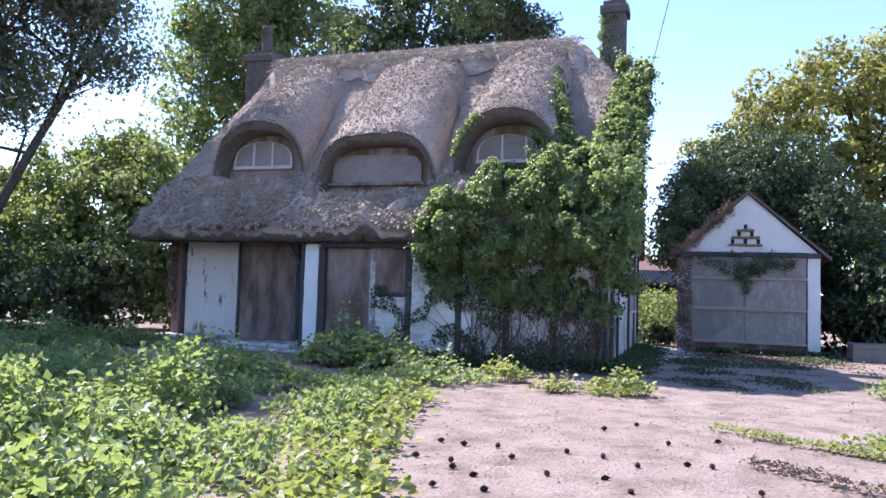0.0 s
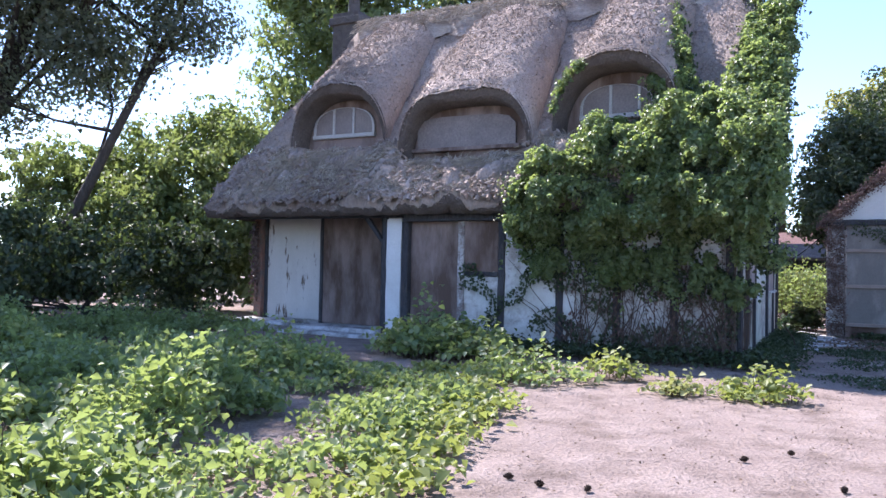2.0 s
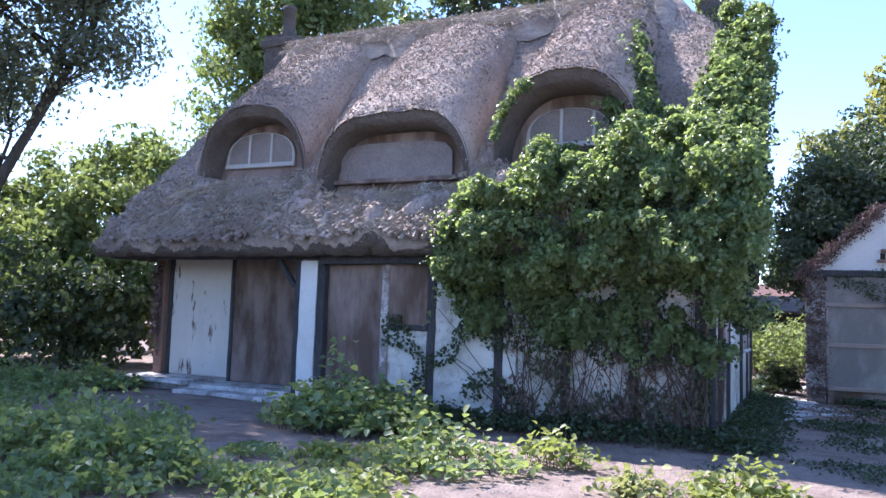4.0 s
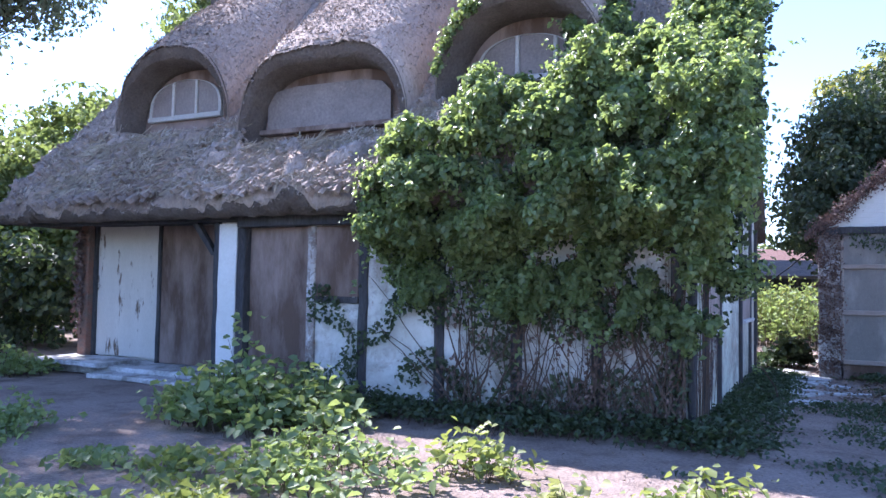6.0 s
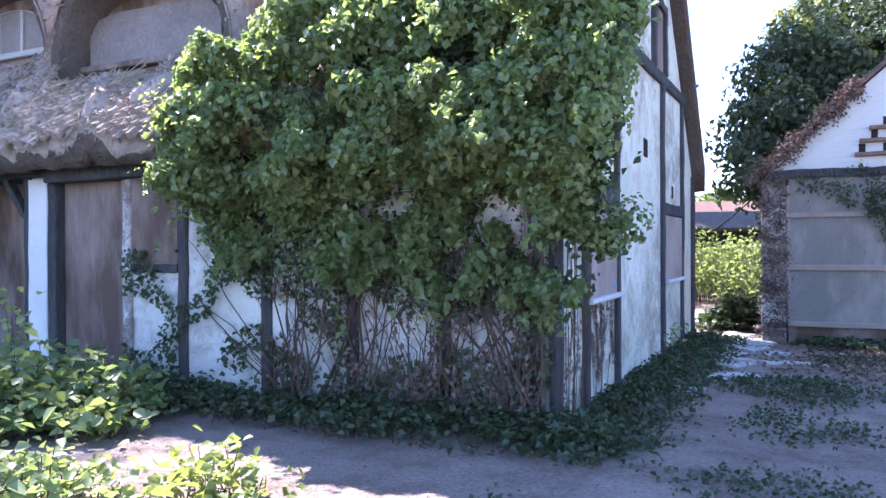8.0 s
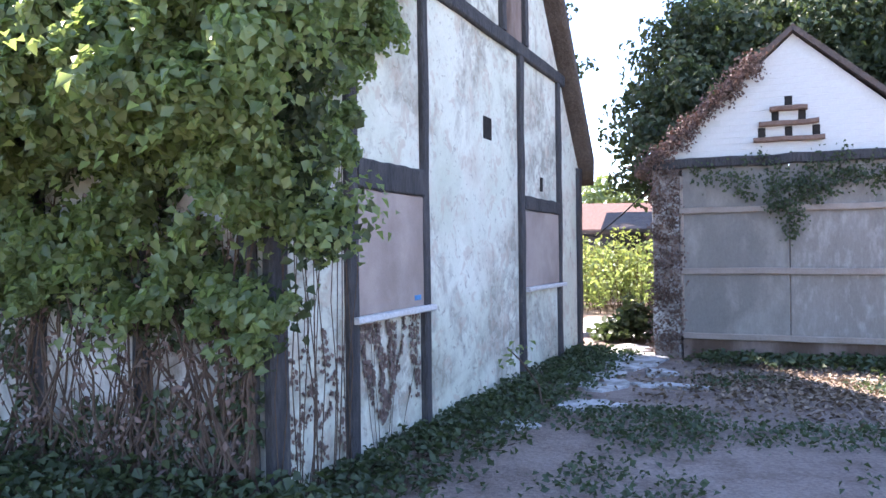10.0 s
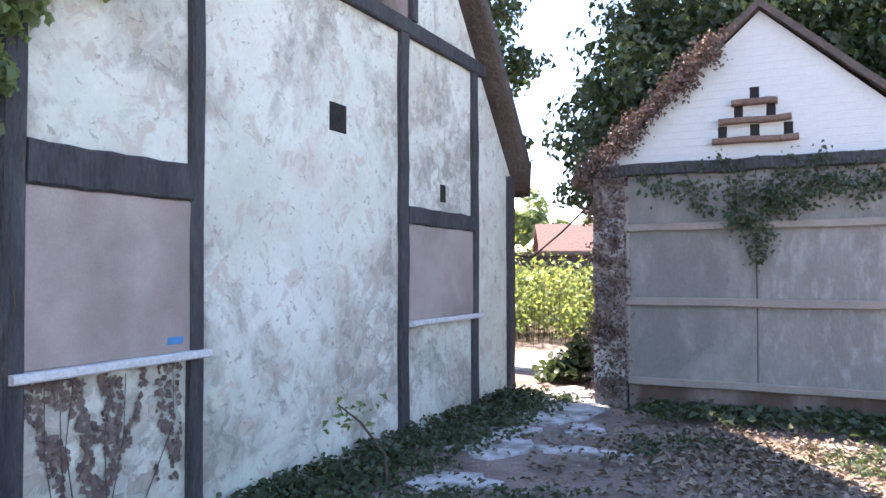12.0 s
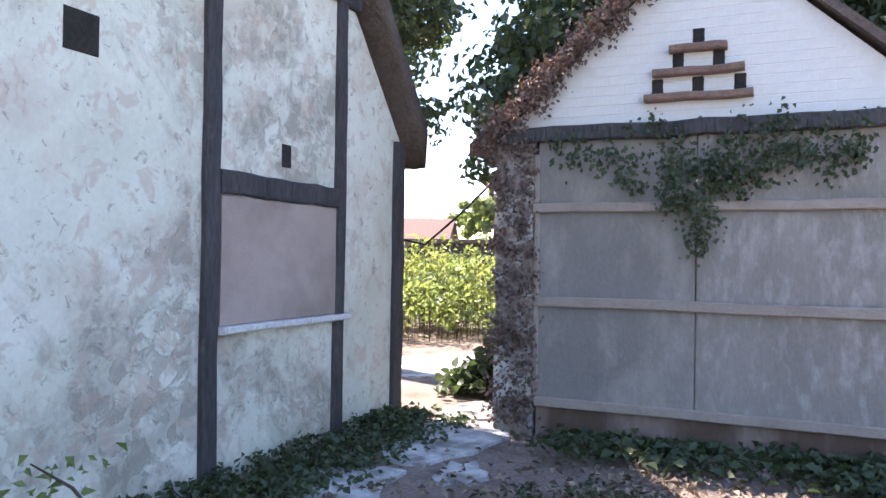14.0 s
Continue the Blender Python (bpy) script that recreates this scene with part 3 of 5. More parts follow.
def straws():
    """Loose straws over the ridge and the lower edge."""
    rng = np.random.default_rng(5)
    m = Mesh()
    for i in range(4200):
        if i % 3 == 0:
            x, y = rng.uniform(-8.5, -1.0), 3.4 - rng.uniform(0.02, 0.75)
            lift = 0.43 - 0.36 * max(0, 1 - (3.4 - y) / 0.72 * 1.6)
        else:
            x, y = rng.uniform(-9.0, -2.6), rng.uniform(-0.44, 0.35) ** 1.0
            lift = 0.05
        z = ledge_z(x, y) + lift
        L = rng.uniform(0.08, 0.34)
        an = rng.normal(0, 0.9)
        d = Vector((math.sin(an), -math.cos(an) * 0.65, -math.cos(an) * 0.75)) * L
        p, r = Vector((x, y, z)), rng.uniform(0.003, 0.009)
        q = p + d + Vector((0, -0.02, rng.uniform(0, 0.06)))
        s = Vector((r, 0, 0)), Vector((0, -r * 0.6, r * 0.8))
        m.add([p - s[0], p + s[0], p + s[1], q - s[0], q + s[0], q + s[1]], [(0, 1, 4, 3), (1, 2, 5, 4), (2, 0, 3, 5)])
    ob = m.done("loose_straw", STRAW, house)
    ob["kind"] = "stuff"


def tufts():
    """Torn bundles of reed that lift from the lower thatch."""
    rng = np.random.default_rng(29)
    m = Mesh()
    for _ in range(2600):
        x, y = rng.uniform(-9.5, -2.4), rng.uniform(-0.46, 0.55)
        if noise.noise((x * 1.5, y * 2.5, 14)) < -0.12:
            continue
        if any(abs(x - cx) < w and y > y0 - 0.05 for cx, w, y0, top_z in DORMERS):
            continue
        L, w, lift = rng.uniform(0.10, 0.30), rng.uniform(0.015, 0.05), rng.uniform(0.03, 0.10)
        an = rng.normal(0, 0.4)
        along = Vector((math.sin(an), -0.65 * math.cos(an), -0.75 * math.cos(an)))
        out, side = Vector((0, -0.75, 0.65)), Vector((math.cos(an), 0, math.sin(an) * 0.5))
        p = Vector((x, y, main_z(x, y) + 0.01))
        q = p + along * L + out * lift
        a = 0.7 * w
        m.add([p - side * a - out * 0.03, p + side * a - out * 0.03, p + out * 0.012, q - side * w - out * lift * 0.8, q + side * w - out * lift * 0.8, q + side * w * 0.4, q - side * w * 0.5],
              [(0, 3, 6, 2), (1, 4, 5, 2), (2, 6, 5), (3, 4, 5, 6), (0, 1, 4, 3), (0, 1, 2)])
    m.done("reed_bundle", THATCH, house)["kind"] = "stuff"


straws()
tufts()
chips()


def walls():
    w = Mesh()
    # front: right of the porch, up to the eaves, leaving the boarded door
    w.box(-4.42, -0.02, 0.0, 0.25, 0, 2.6)
    w.box(-5.86, -4.42, 0.02, 0.25, 2.2, 2.6)
    w.box(-5.86, -5.55, 0.0, 0.25, 0.05, 2.2)
    w.done("front_wall", GRIMY, house)["label"] = "peeling white painted wall"
    p = Mesh()
    p.box(-9.6, -5.86, 1.2, 1.4, 0, 2.6)
    p.box(-6.6, -5.86, 1.14, 1.2, 0.1, 2.3)
    p.box(-5.86, -5.6, 0.25, 1.2, 0, 2.6)
    p.done("porch_wall", WHITE, house)
    # gable
    g = Mesh()
    g.prism([(0, 0), (6.8, 0), (6.8, 2.45), (4.55, 5.05), (2.25, 5.05), (0, 2.45)], -0.25, 0.0)
    g.v = [(y, x, z) for x, y, z in g.v]
    g.done("gable_wall", PLASTER, house)["label"] = "stained flaking pale green plaster"
    r = Mesh()
    r.box(-9.6, -0.25, 6.55, 6.8, 0, 2.6)
    r.box(-9.75, -9.6, 1.2, 6.8, 0, 2.6)
    r.done("rear_wall", PLASTER, house)
    b = Mesh()
    b.box(-9.75, -9.55, 0.95, 1.2, 0, 2.4)
    b.done("brick_pier", BRICK, house)


walls()


def front_details():
    Mesh().box(-9.5, -8.1, 1.10, 1.17, 0.2, 2.27, 0.004, 6).done("wall_panel", PANEL, house)["label"] = "cream panel streaked with black stains"
    Mesh().box(-8.06, -6.62, 1.08, 1.17, 0.15, 2.25, 0.003, 4).done("boarded_door", BOARD, house)["label"] = "dark brown boarded doorway"
    pieces("timber", TIMBER, house, [(x0, x1, 1.05, 1.17, 0.1, 2.3) for x0, x1 in ((-9.6, -9.5), (-8.12, -8.05), (-6.66, -6.58))])
    pieces("timber", TIMBER, house, [(-9.6, -5.9, 1.02, 1.16, 2.26, 2.42), (-9.7, -5.5, -0.12, 0.06, 2.18, 2.34), (-5.46, -0.1, -0.16, 0.02, 2.1, 2.28),
                                     (-5.55, -5.42, -0.05, 0.1, 0.05, 2.1), (-5.97, -5.87, -0.02, 0.12, 0.1, 2.18), 
                                     (-3.72, -3.60, -0.035, 0.05, 0.1, 2.1), (-4.34, -3.72, -0.035, 0.04, 1.18, 1.26)], 0.008, 9)
    pieces("timber", TIMBER, house, [(x - 0.06, x + 0.06, -0.03, 0.05, 0.05, 2.1) for x in (-2.66, -1.75, -0.9, -0.12)], 0.01)
    t = Mesh()
    t.add([(-6.02, 0.0, 1.75), (-5.95, 0.0, 1.75), (-6.3, 0.0, 2.2), (-6.4, 0.0, 2.2), (-6.02, 0.09, 1.75), (-5.95, 0.09, 1.75), (-6.3, 0.09, 2.2), (-6.4, 0.09, 2.2)],
          [(0, 1, 2, 3), (4, 5, 6, 7), (0, 1, 5, 4), (1, 2, 6, 5), (2, 3, 7, 6), (3, 0, 4, 7)])
    t.done("brace", TIMBER, house)
    Mesh().box(-5.86, -5.56, -0.045, 0.0, 0.1, 2.15, 0.006, 8).done("white_post", WHITE, house)["label"] = "flaking white porch post"
    Mesh().box(-4.46, -4.34, -0.035, 0.05, 0.05, 2.1, 0.006, 8).done("white_post", MOTTLED, house)["label"] = "white post blackened by creeper"
    Mesh().box(-5.42, -4.46, 0.06, 0.14, 0.06, 2.1, 0.003, 4).done("door_board", BOARD, house)["label"] = "streaked brown boarded doorway"
    Mesh().box(-4.34, -3.72, -0.02, 0.03, 1.26, 2.1, 0.003, 4).done("window_board", BOARD, house)
    s = Mesh()
    s.box(-9.7, -5.95, 0.35, 1.2, 0, 0.14, 0.01, 8)
    pieces("porch_step", CONC, house, [(-9.75, -8.3, 0.15, 0.95, 0.13, 0.2), (-8.3, -5.9, 0.0, 0.36, 0, 0.07)], 0.01, 8)
    s.done("porch_step", CONC, house)["label"] = "worn concrete porch step"


front_details()


def gable_details():
    pieces("timber", TIMBER, house, [(-0.02, 0.045, y0, y1, 0.05, z1) for y0, y1, z1 in ((0.78, 0.90, 3.4), (1.88, 1.98, 3.4), (4.23, 4.36, 3.4), (5.70, 5.82, 3.4), (6.66, 6.82, 2.45), (-0.02, 0.14, 2.4))], 0.006, 9)
    pieces("timber", TIMBER, house, [(-0.02, 0.048, 0.1, 6.0, 3.40, 3.54), (-0.02, 0.05, 0.90, 1.88, 1.80, 2.0), (-0.02, 0.05, 4.36, 5.70, 1.80, 1.95),
                                     (-0.02, 0.06, 3.7, 3.8, 3.54, 4.4), (-0.02, 0.06, 4.4, 4.5, 3.54, 4.4), (-0.02, 0.055, 3.8, 4.4, 4.32, 4.42)], 0.007, 9)
    Mesh().box(-0.02, 0.01, 3.8, 4.4, 3.54, 4.32).done("window_board", BOARD, house)
    b = Mesh()
    b.box(-0.02, 0.028, 0.90, 1.88, 0.97, 1.80, 0.002, 3)
    b.done("window_board", PLY, house)["label"] = "pale plywood sheet over a window"
    b = Mesh()
    b.box(-0.02, 0.028, 4.38, 5.70, 0.98, 1.80, 0.002, 3)
    b.done("window_board", PLY, house)["label"] = "pale plywood sheet over a window"
    pieces("sill", SILL, house, [(0.0, 0.085, 0.82, 2.0, 0.93, 0.975), (0.0, 0.085, 4.36, 5.86, 0.935, 0.98)], 0.003)
    pieces("vent_hole", DARK, house, [(-0.02, 0.006, 3.25, 3.46, 2.42, 2.63), (-0.02, 0.006, 5.02, 5.13, 2.04, 2.2)], 0.0, 1)
    Mesh().box(0.02, 0.031, 1.72, 1.83, 1.02, 1.06).done("sticker", BLUE, house)


gable_details()


def chimney(x, y, z0, z1, w, pot):
    c = Mesh()
    c.box(x - w, x + w, y - w, y + w, z0, z1, 0.01, 6)
    c.box(x - w - .06, x + w + .06, y - w - .06, y + w + .06, z1 - 0.3, z1 - 0.12)
    c.done("chimney", SOOT, house)
    p = Mesh()
    p.tube([(x, y, z1 - 0.1), (x, y, z1 + 0.1), (x, y, z1 + pot - 0.1), (x, y, z1 + pot - 0.09), (x, y, z1 + pot)], [0.17, 0.15, 0.13, 0.16, 0.16], 14)
    p.done("chimney_pot", SOOT, house, smooth=True)


chimney(-9.72, 4.4, 0.0, 7.6, 0.38, 0.75)
chimney(-0.36, 4.0, 5.0, 8.0, 0.25, 0.9)


# ---- ivy on the cottage ----
def front_y(z):
    """How far forward the cottage's face lies at a height."""
    return 0.0 if z < 2.3 else (-0.5 + (z - 2.45) / 1.155)


def ivy_cover(x, z):
    """Whether ivy covers the front at this place, and how thick it stands."""
    w = noise.noise((x * 1.3, 0, z * 1.3)), noise.noise((x * 4, 3, z * 4))
    edge = 0.28 * w[0] + 0.16 * w[1]
    left = float(np.interp(z, [0.7, 0.84, 0.98, 1.45, 1.86, 2.45], [-2.2, -2.45, -2.75, -3.2, -3.4, -3.45]))
    top = float(np.interp(x, [-3.6, -3.45, -3.1, -2.3, -1.9, -1.4, -0.75, -0.3, -0.18, -0.05, 0.6], [2.4, 2.5, 2.8, 2.92, 3.25, 3.7, 3.9, 3.75, 4.4, 5.9, 5.9]))
    low = float(np.interp(x, [-2.6, -1.5, -0.4, -0.1, 0.4], [0.85, 0.8, 0.95, 0.9, 1.15]))
    if -1.35 - 0.17 * (z - 4.0) < x < -0.75 - 0.34 * (z - 4.0) and 3.6 < z < 5.75:
        return 0.24
    if x < left + edge or z > top + edge * (1.2 if x < -0.3 else 0.4) or z < low - 0.25 + edge * 1.6:
        return 0
    if z < 1.75 and 1.3 * noise.noise((x * 1.5, 8, z * 0.8)) + 0.5 * noise.noise((x * 5, 2, z * 4)) < 0.78 - 1.0 * (z - 0.5):
        return 0
    if z < 2.6:
        over = max(0.0, min(1.0, (z - 1.75) / 0.4))
        return (0.22 + 0.46 * over * over * (3 - 2 * over)) * min(1, (x + 4.0) / 0.7)
    return 0.62 if z < 3.3 else 0.42 if z < 4.2 else 0.34


def house_ivy():
    rng = np.random.default_rng(11)
    iv = thing("ivy", "dense glossy green ivy climbing over wall and thatch", "ivy")

    def seat(x, z, t, f):
        bulge = t * f
        if z < 2.5:
            y = -bulge
        else:
            y = -0.5 + (z - 2.45) / 1.155 - bulge * 0.75
            if z < 2.9:
                y = min(y, -bulge * (2.9 - z) / 0.4)
        up = 0.42 if -1.75 < x < -0.9 and z > 3.9 else 0.0
        return (x, y - up * 0.5, z + (0 if z < 2.6 else bulge * 0.55) + up * 0.3)

    P, N, Rr = [], [], []
    back = []
    for _ in range(60000):
        x, z = rng.uniform(-3.7, 0.55), rng.uniform(0.25, 6.0)
        t = ivy_cover(x, z)
        if not t or noise.noise((x * 2.6, 4, z * 2.6)) < (-0.10 if z < 1.9 else -0.36):
            continue
        if len(back) < 1500:
            back.append(seat(x, z, t, 0.35))
        r = rng.uniform(0.08, 0.23) * (0.6 if z < 1.4 or z > 4.2 else 1)
        c = np.array(seat(x, z, t * (1 + 0.9 * noise.noise((x * 1.6, 5, z * 2.2)) + 0.5 * noise.noise((x * 4.5, 6, z * 4.5))), rng.uniform(0.75, 1.0))) + [0, r * 0.7, 0]
        if len(P) < 720 and (not P or np.min(np.sum((np.array(P) - c) ** 2, axis=1)) > (r * 0.95) ** 2):
            P.append(c)
            Rr.append(r)
            N.append((0.05, -1, 0.45 if z < 2.4 else 0.9))
    # round the corner, over the gable wall
    for _ in range(230):
        z = rng.uniform(1.6, 4.9)
        reach = float(np.interp(z, [1.25, 1.6, 2.0, 2.5, 3.3, 4.9], [0.0, 0.3, 0.6, 0.9, 1.8, 2.1])) + 0.3 * noise.noise((z * 1.7, 2, 1))
        y = rng.uniform(-0.7, max(-0.3, reach))
        if z > 2.6:
            y = max(y, front_y(z) - 0.4)
        P.append(np.array((0.02 + rng.uniform(0.02, 0.14) * max(0.3, 1.0 - 0.5 * max(0, y)) + (0.08 if z > 2.6 else 0), y, z)))
        Rr.append(rng.uniform(0.06, 0.12))
        N.append((1, -0.3, 0.5))
    for _ in range(110):
        z = rng.uniform(2.5, 5.4)
        y = front_y(z) + rng.uniform(-0.25, 0.5)
        P.append(np.array((0.16 + 0.3 * rng.random() * (1 + 0.6 * noise.noise((z * 2.1, 9, 0))), y, z)))
        Rr.append(rng.uniform(0.09, 0.17))
        N.append((1, -0.5, 0.6))
    # the billow that overhangs the corner
    for _ in range(70):
        z = rng.uniform(2.25, 3.7)
        f = math.sin((z - 1.9) / 2.2 * math.pi)
        P.append(np.array((rng.uniform(0.0, 0.15 + 0.45 * f), rng.uniform(-0.8, -0.1) + max(0, z - 2.6) * 0.8, z)))
        Rr.append(rng.uniform(0.09, 0.17))
        N.append((0.6, -0.8, 0.5))
    nb = len(P)
    P, N, Rr = np.array(P), unit(np.array(N)), np.array(Rr)
    k = 140
    d = unit(rng.normal(0, 1, (nb * k, 3)) + np.repeat(N, k, axis=0) * 0.8)
    rr = np.repeat(Rr, k)[:, None] * rng.uniform(0.25, 1.25, (nb * k, 1)) ** 0.6
    pts = np.repeat(P, k, axis=0) + d * rr * [1, 1, 1.15]
    near = pts[:, 0] > 0.0
    leaves("ivy_leaves", pts[near], d[near] + [0, 0, 0.45], 0.056, IVY, iv, ratio=0.8, rng=rng, droop=0.7, spread=0.5)
    pts, d = pts[~near], d[~near]
    leaves("ivy_leaves", pts, d + [0, 0, 0.45], 0.068, IVY, iv, ratio=0.8, rng=rng, droop=0.7, spread=0.5)
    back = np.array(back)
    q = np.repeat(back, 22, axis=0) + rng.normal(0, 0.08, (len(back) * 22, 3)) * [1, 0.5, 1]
    # inner ivy in the dark leaf colour, painting shade into the gaps
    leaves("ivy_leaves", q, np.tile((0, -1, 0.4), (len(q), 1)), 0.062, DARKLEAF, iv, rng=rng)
    # loose hanging sprays that break the outline
    S, SN = [], []
    for _ in range(900):
        c = P[rng.integers(0, nb)]
        d = np.array([rng.normal(0, 0.5), -1, rng.normal(0.15, 0.5)]) * rng.uniform(0.15, 0.4)
        for q in range(14):
            f = q / 14
            S.append(c + d * f + np.array([0, 0, -0.12 * f * f]) + rng.normal(0, 0.025, 3))
            SN.append((d[0], -0.5, 0.9))
    leaves("ivy_leaves", np.array(S), np.array(SN), 0.068, IVY, iv, ratio=0.7, rng=rng, droop=0.6, spread=0.5)
    # stems down the wall
    s = Mesh()
    for i in range(120):
        x = rng.choice([-2.45, -2.2, -1.75, -1.2, -1.05, -0.95, -0.6, -0.35, -0.2, -0.08]) + rng.normal(0, 0.09)
        z1 = rng.uniform(0.6, 1.9)
        lean = rng.normal(0, 0.07)
        pts = []
        xx = x
        for q in range(8):
            pts.append((xx, -0.045 - rng.uniform(0, 0.08), z1 * q / 7))
            xx = min(-0.04, xx + rng.normal(lean, 0.05))
        r = rng.uniform(0.003, 0.010)
        s.tube(pts, [r * 1.6, r * 1.4, r * 1.2, r, r, r * .8, r * .6, r * .4], 5)
    for i in range(18):
        y = rng.uniform(0.0, 0.8)
        z1 = rng.uniform(1.2, 2.2)
        s.tube([(0.05, y, 0), (0.06, y + rng.normal(0, .05), z1 * .35), (0.07, y + rng.normal(0, .05), z1 * .7), (0.07, y + rng.normal(0, .06), z1)], [0.004, 0.0035, 0.003, 0.002], 5)
    s.done("ivy_stem", STEM, iv)["kind"] = "stuff"
    B = []
    while len(B) < 1000:
        x, z = rng.choice([-2.4, -1.75, -1.15, -0.95, -0.6, -0.15]) + rng.normal(0, 0.15), rng.uniform(0.15, 1.75)
        if x < -0.02 and noise.noise((x * 5, 1, z * 3)) > -0.1:
            B.append((x, -rng.uniform(0.05, 0.16), z))
    leaves("creeper_leaves", np.array(B), np.tile((0, -1, 0.3), (len(B), 1)), 0.05, CREEPER, iv, rng=rng, ratio=0.6)
    # chimney, and the rim of the end dormer
    Q = [(-0.36 + rng.choice([-0.27, rng.uniform(-0.25, 0.1)]), 3.72 + rng.uniform(0, 0.1), rng.uniform(6.3, 7.75)) for _ in range(60)]
    for _ in range(34):
        a = rng.uniform(0.45, 1.0)
        Q.append((-1.95 - 1.06 * a, 0.28 + 0.1 * a * a, 3.6 + 1.2 * math.sqrt(max(0, 1 - a ** 2.6)) * rng.uniform(0.9, 1.0)))
    Q = np.array(Q)
    q = np.repeat(Q, 16, axis=0) + np.clip(rng.normal(0, 0.04, (len(Q) * 16, 3)), -0.1, 0.1)
    leaves("ivy_leaves", q, np.tile((0, -1, 0.5), (len(q), 1)), 0.055, IVY, iv, ratio=0.9, rng=rng)
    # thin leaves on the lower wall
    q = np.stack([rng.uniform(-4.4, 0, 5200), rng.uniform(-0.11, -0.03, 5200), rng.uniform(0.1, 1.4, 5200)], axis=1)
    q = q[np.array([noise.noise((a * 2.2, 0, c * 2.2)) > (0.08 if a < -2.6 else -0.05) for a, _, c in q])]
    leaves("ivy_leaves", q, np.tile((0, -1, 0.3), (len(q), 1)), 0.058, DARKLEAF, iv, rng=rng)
    # dried creeper under the gable window and at the porch's end
    c = thing("creeper", "dried brown creeper on the plaster below a sill", "creeper")
    D = []
    while len(D) < 950:
        y, z = rng.uniform(0.15, 1.86), rng.uniform(0.15, 0.93)
        tri = z > 0.93 - 0.75 * max(0, 1 - abs(y - 1.25) / 0.36) ** 0.6 or (1.66 < y < 1.84 and z > 0.3 and rng.random() < 0.5) or (y < 0.75 and rng.random() < 0.25)
        if tri and noise.noise((y * 9, z * 5, 2)) > -0.12:
            D.append((rng.uniform(0.006, 0.014), y, z))
    leaves("creeper_leaves", np.array(D), np.tile((1, 0, 0.2), (len(D), 1)), 0.038, CREEPER, c, rng=rng, spread=0.12, ratio=0.8, fold=0.08)
    v = Mesh()
    for i in range(6):
        y = rng.uniform(0.95, 1.8)
        v.tube([(0.01, y, 0.9), (0.014, y + rng.normal(0, .04), 0.6), (0.012, y * 0.6 + 0.5 + rng.normal(0, .05), 0.25), (0.012, y * 0.5 + 0.62, 0.03)], [0.002, 0.0025, 0.003, 0.003], 4)
    v.done("creeper_stem", STEM, c)["kind"] = "stuff"
    E = np.stack([rng.uniform(-9.8, -9.6, 500), rng.uniform(0.85, 0.98, 500), 0.4 + 1.8 * rng.beta(2, 1.3, 500)], axis=1)
    o = thing("creeper", "rust-red creeper on the porch's brick end", "creeper")
    leaves("creeper_leaves", E, np.tile((0, -1, 0.3), (500, 1)), 0.07, CREEPER, o, rng=rng)


house_ivy()


# ---- garage ----
garage = thing("garage", "small white gabled garage with boarded doors", "garage")
GY = 6.62


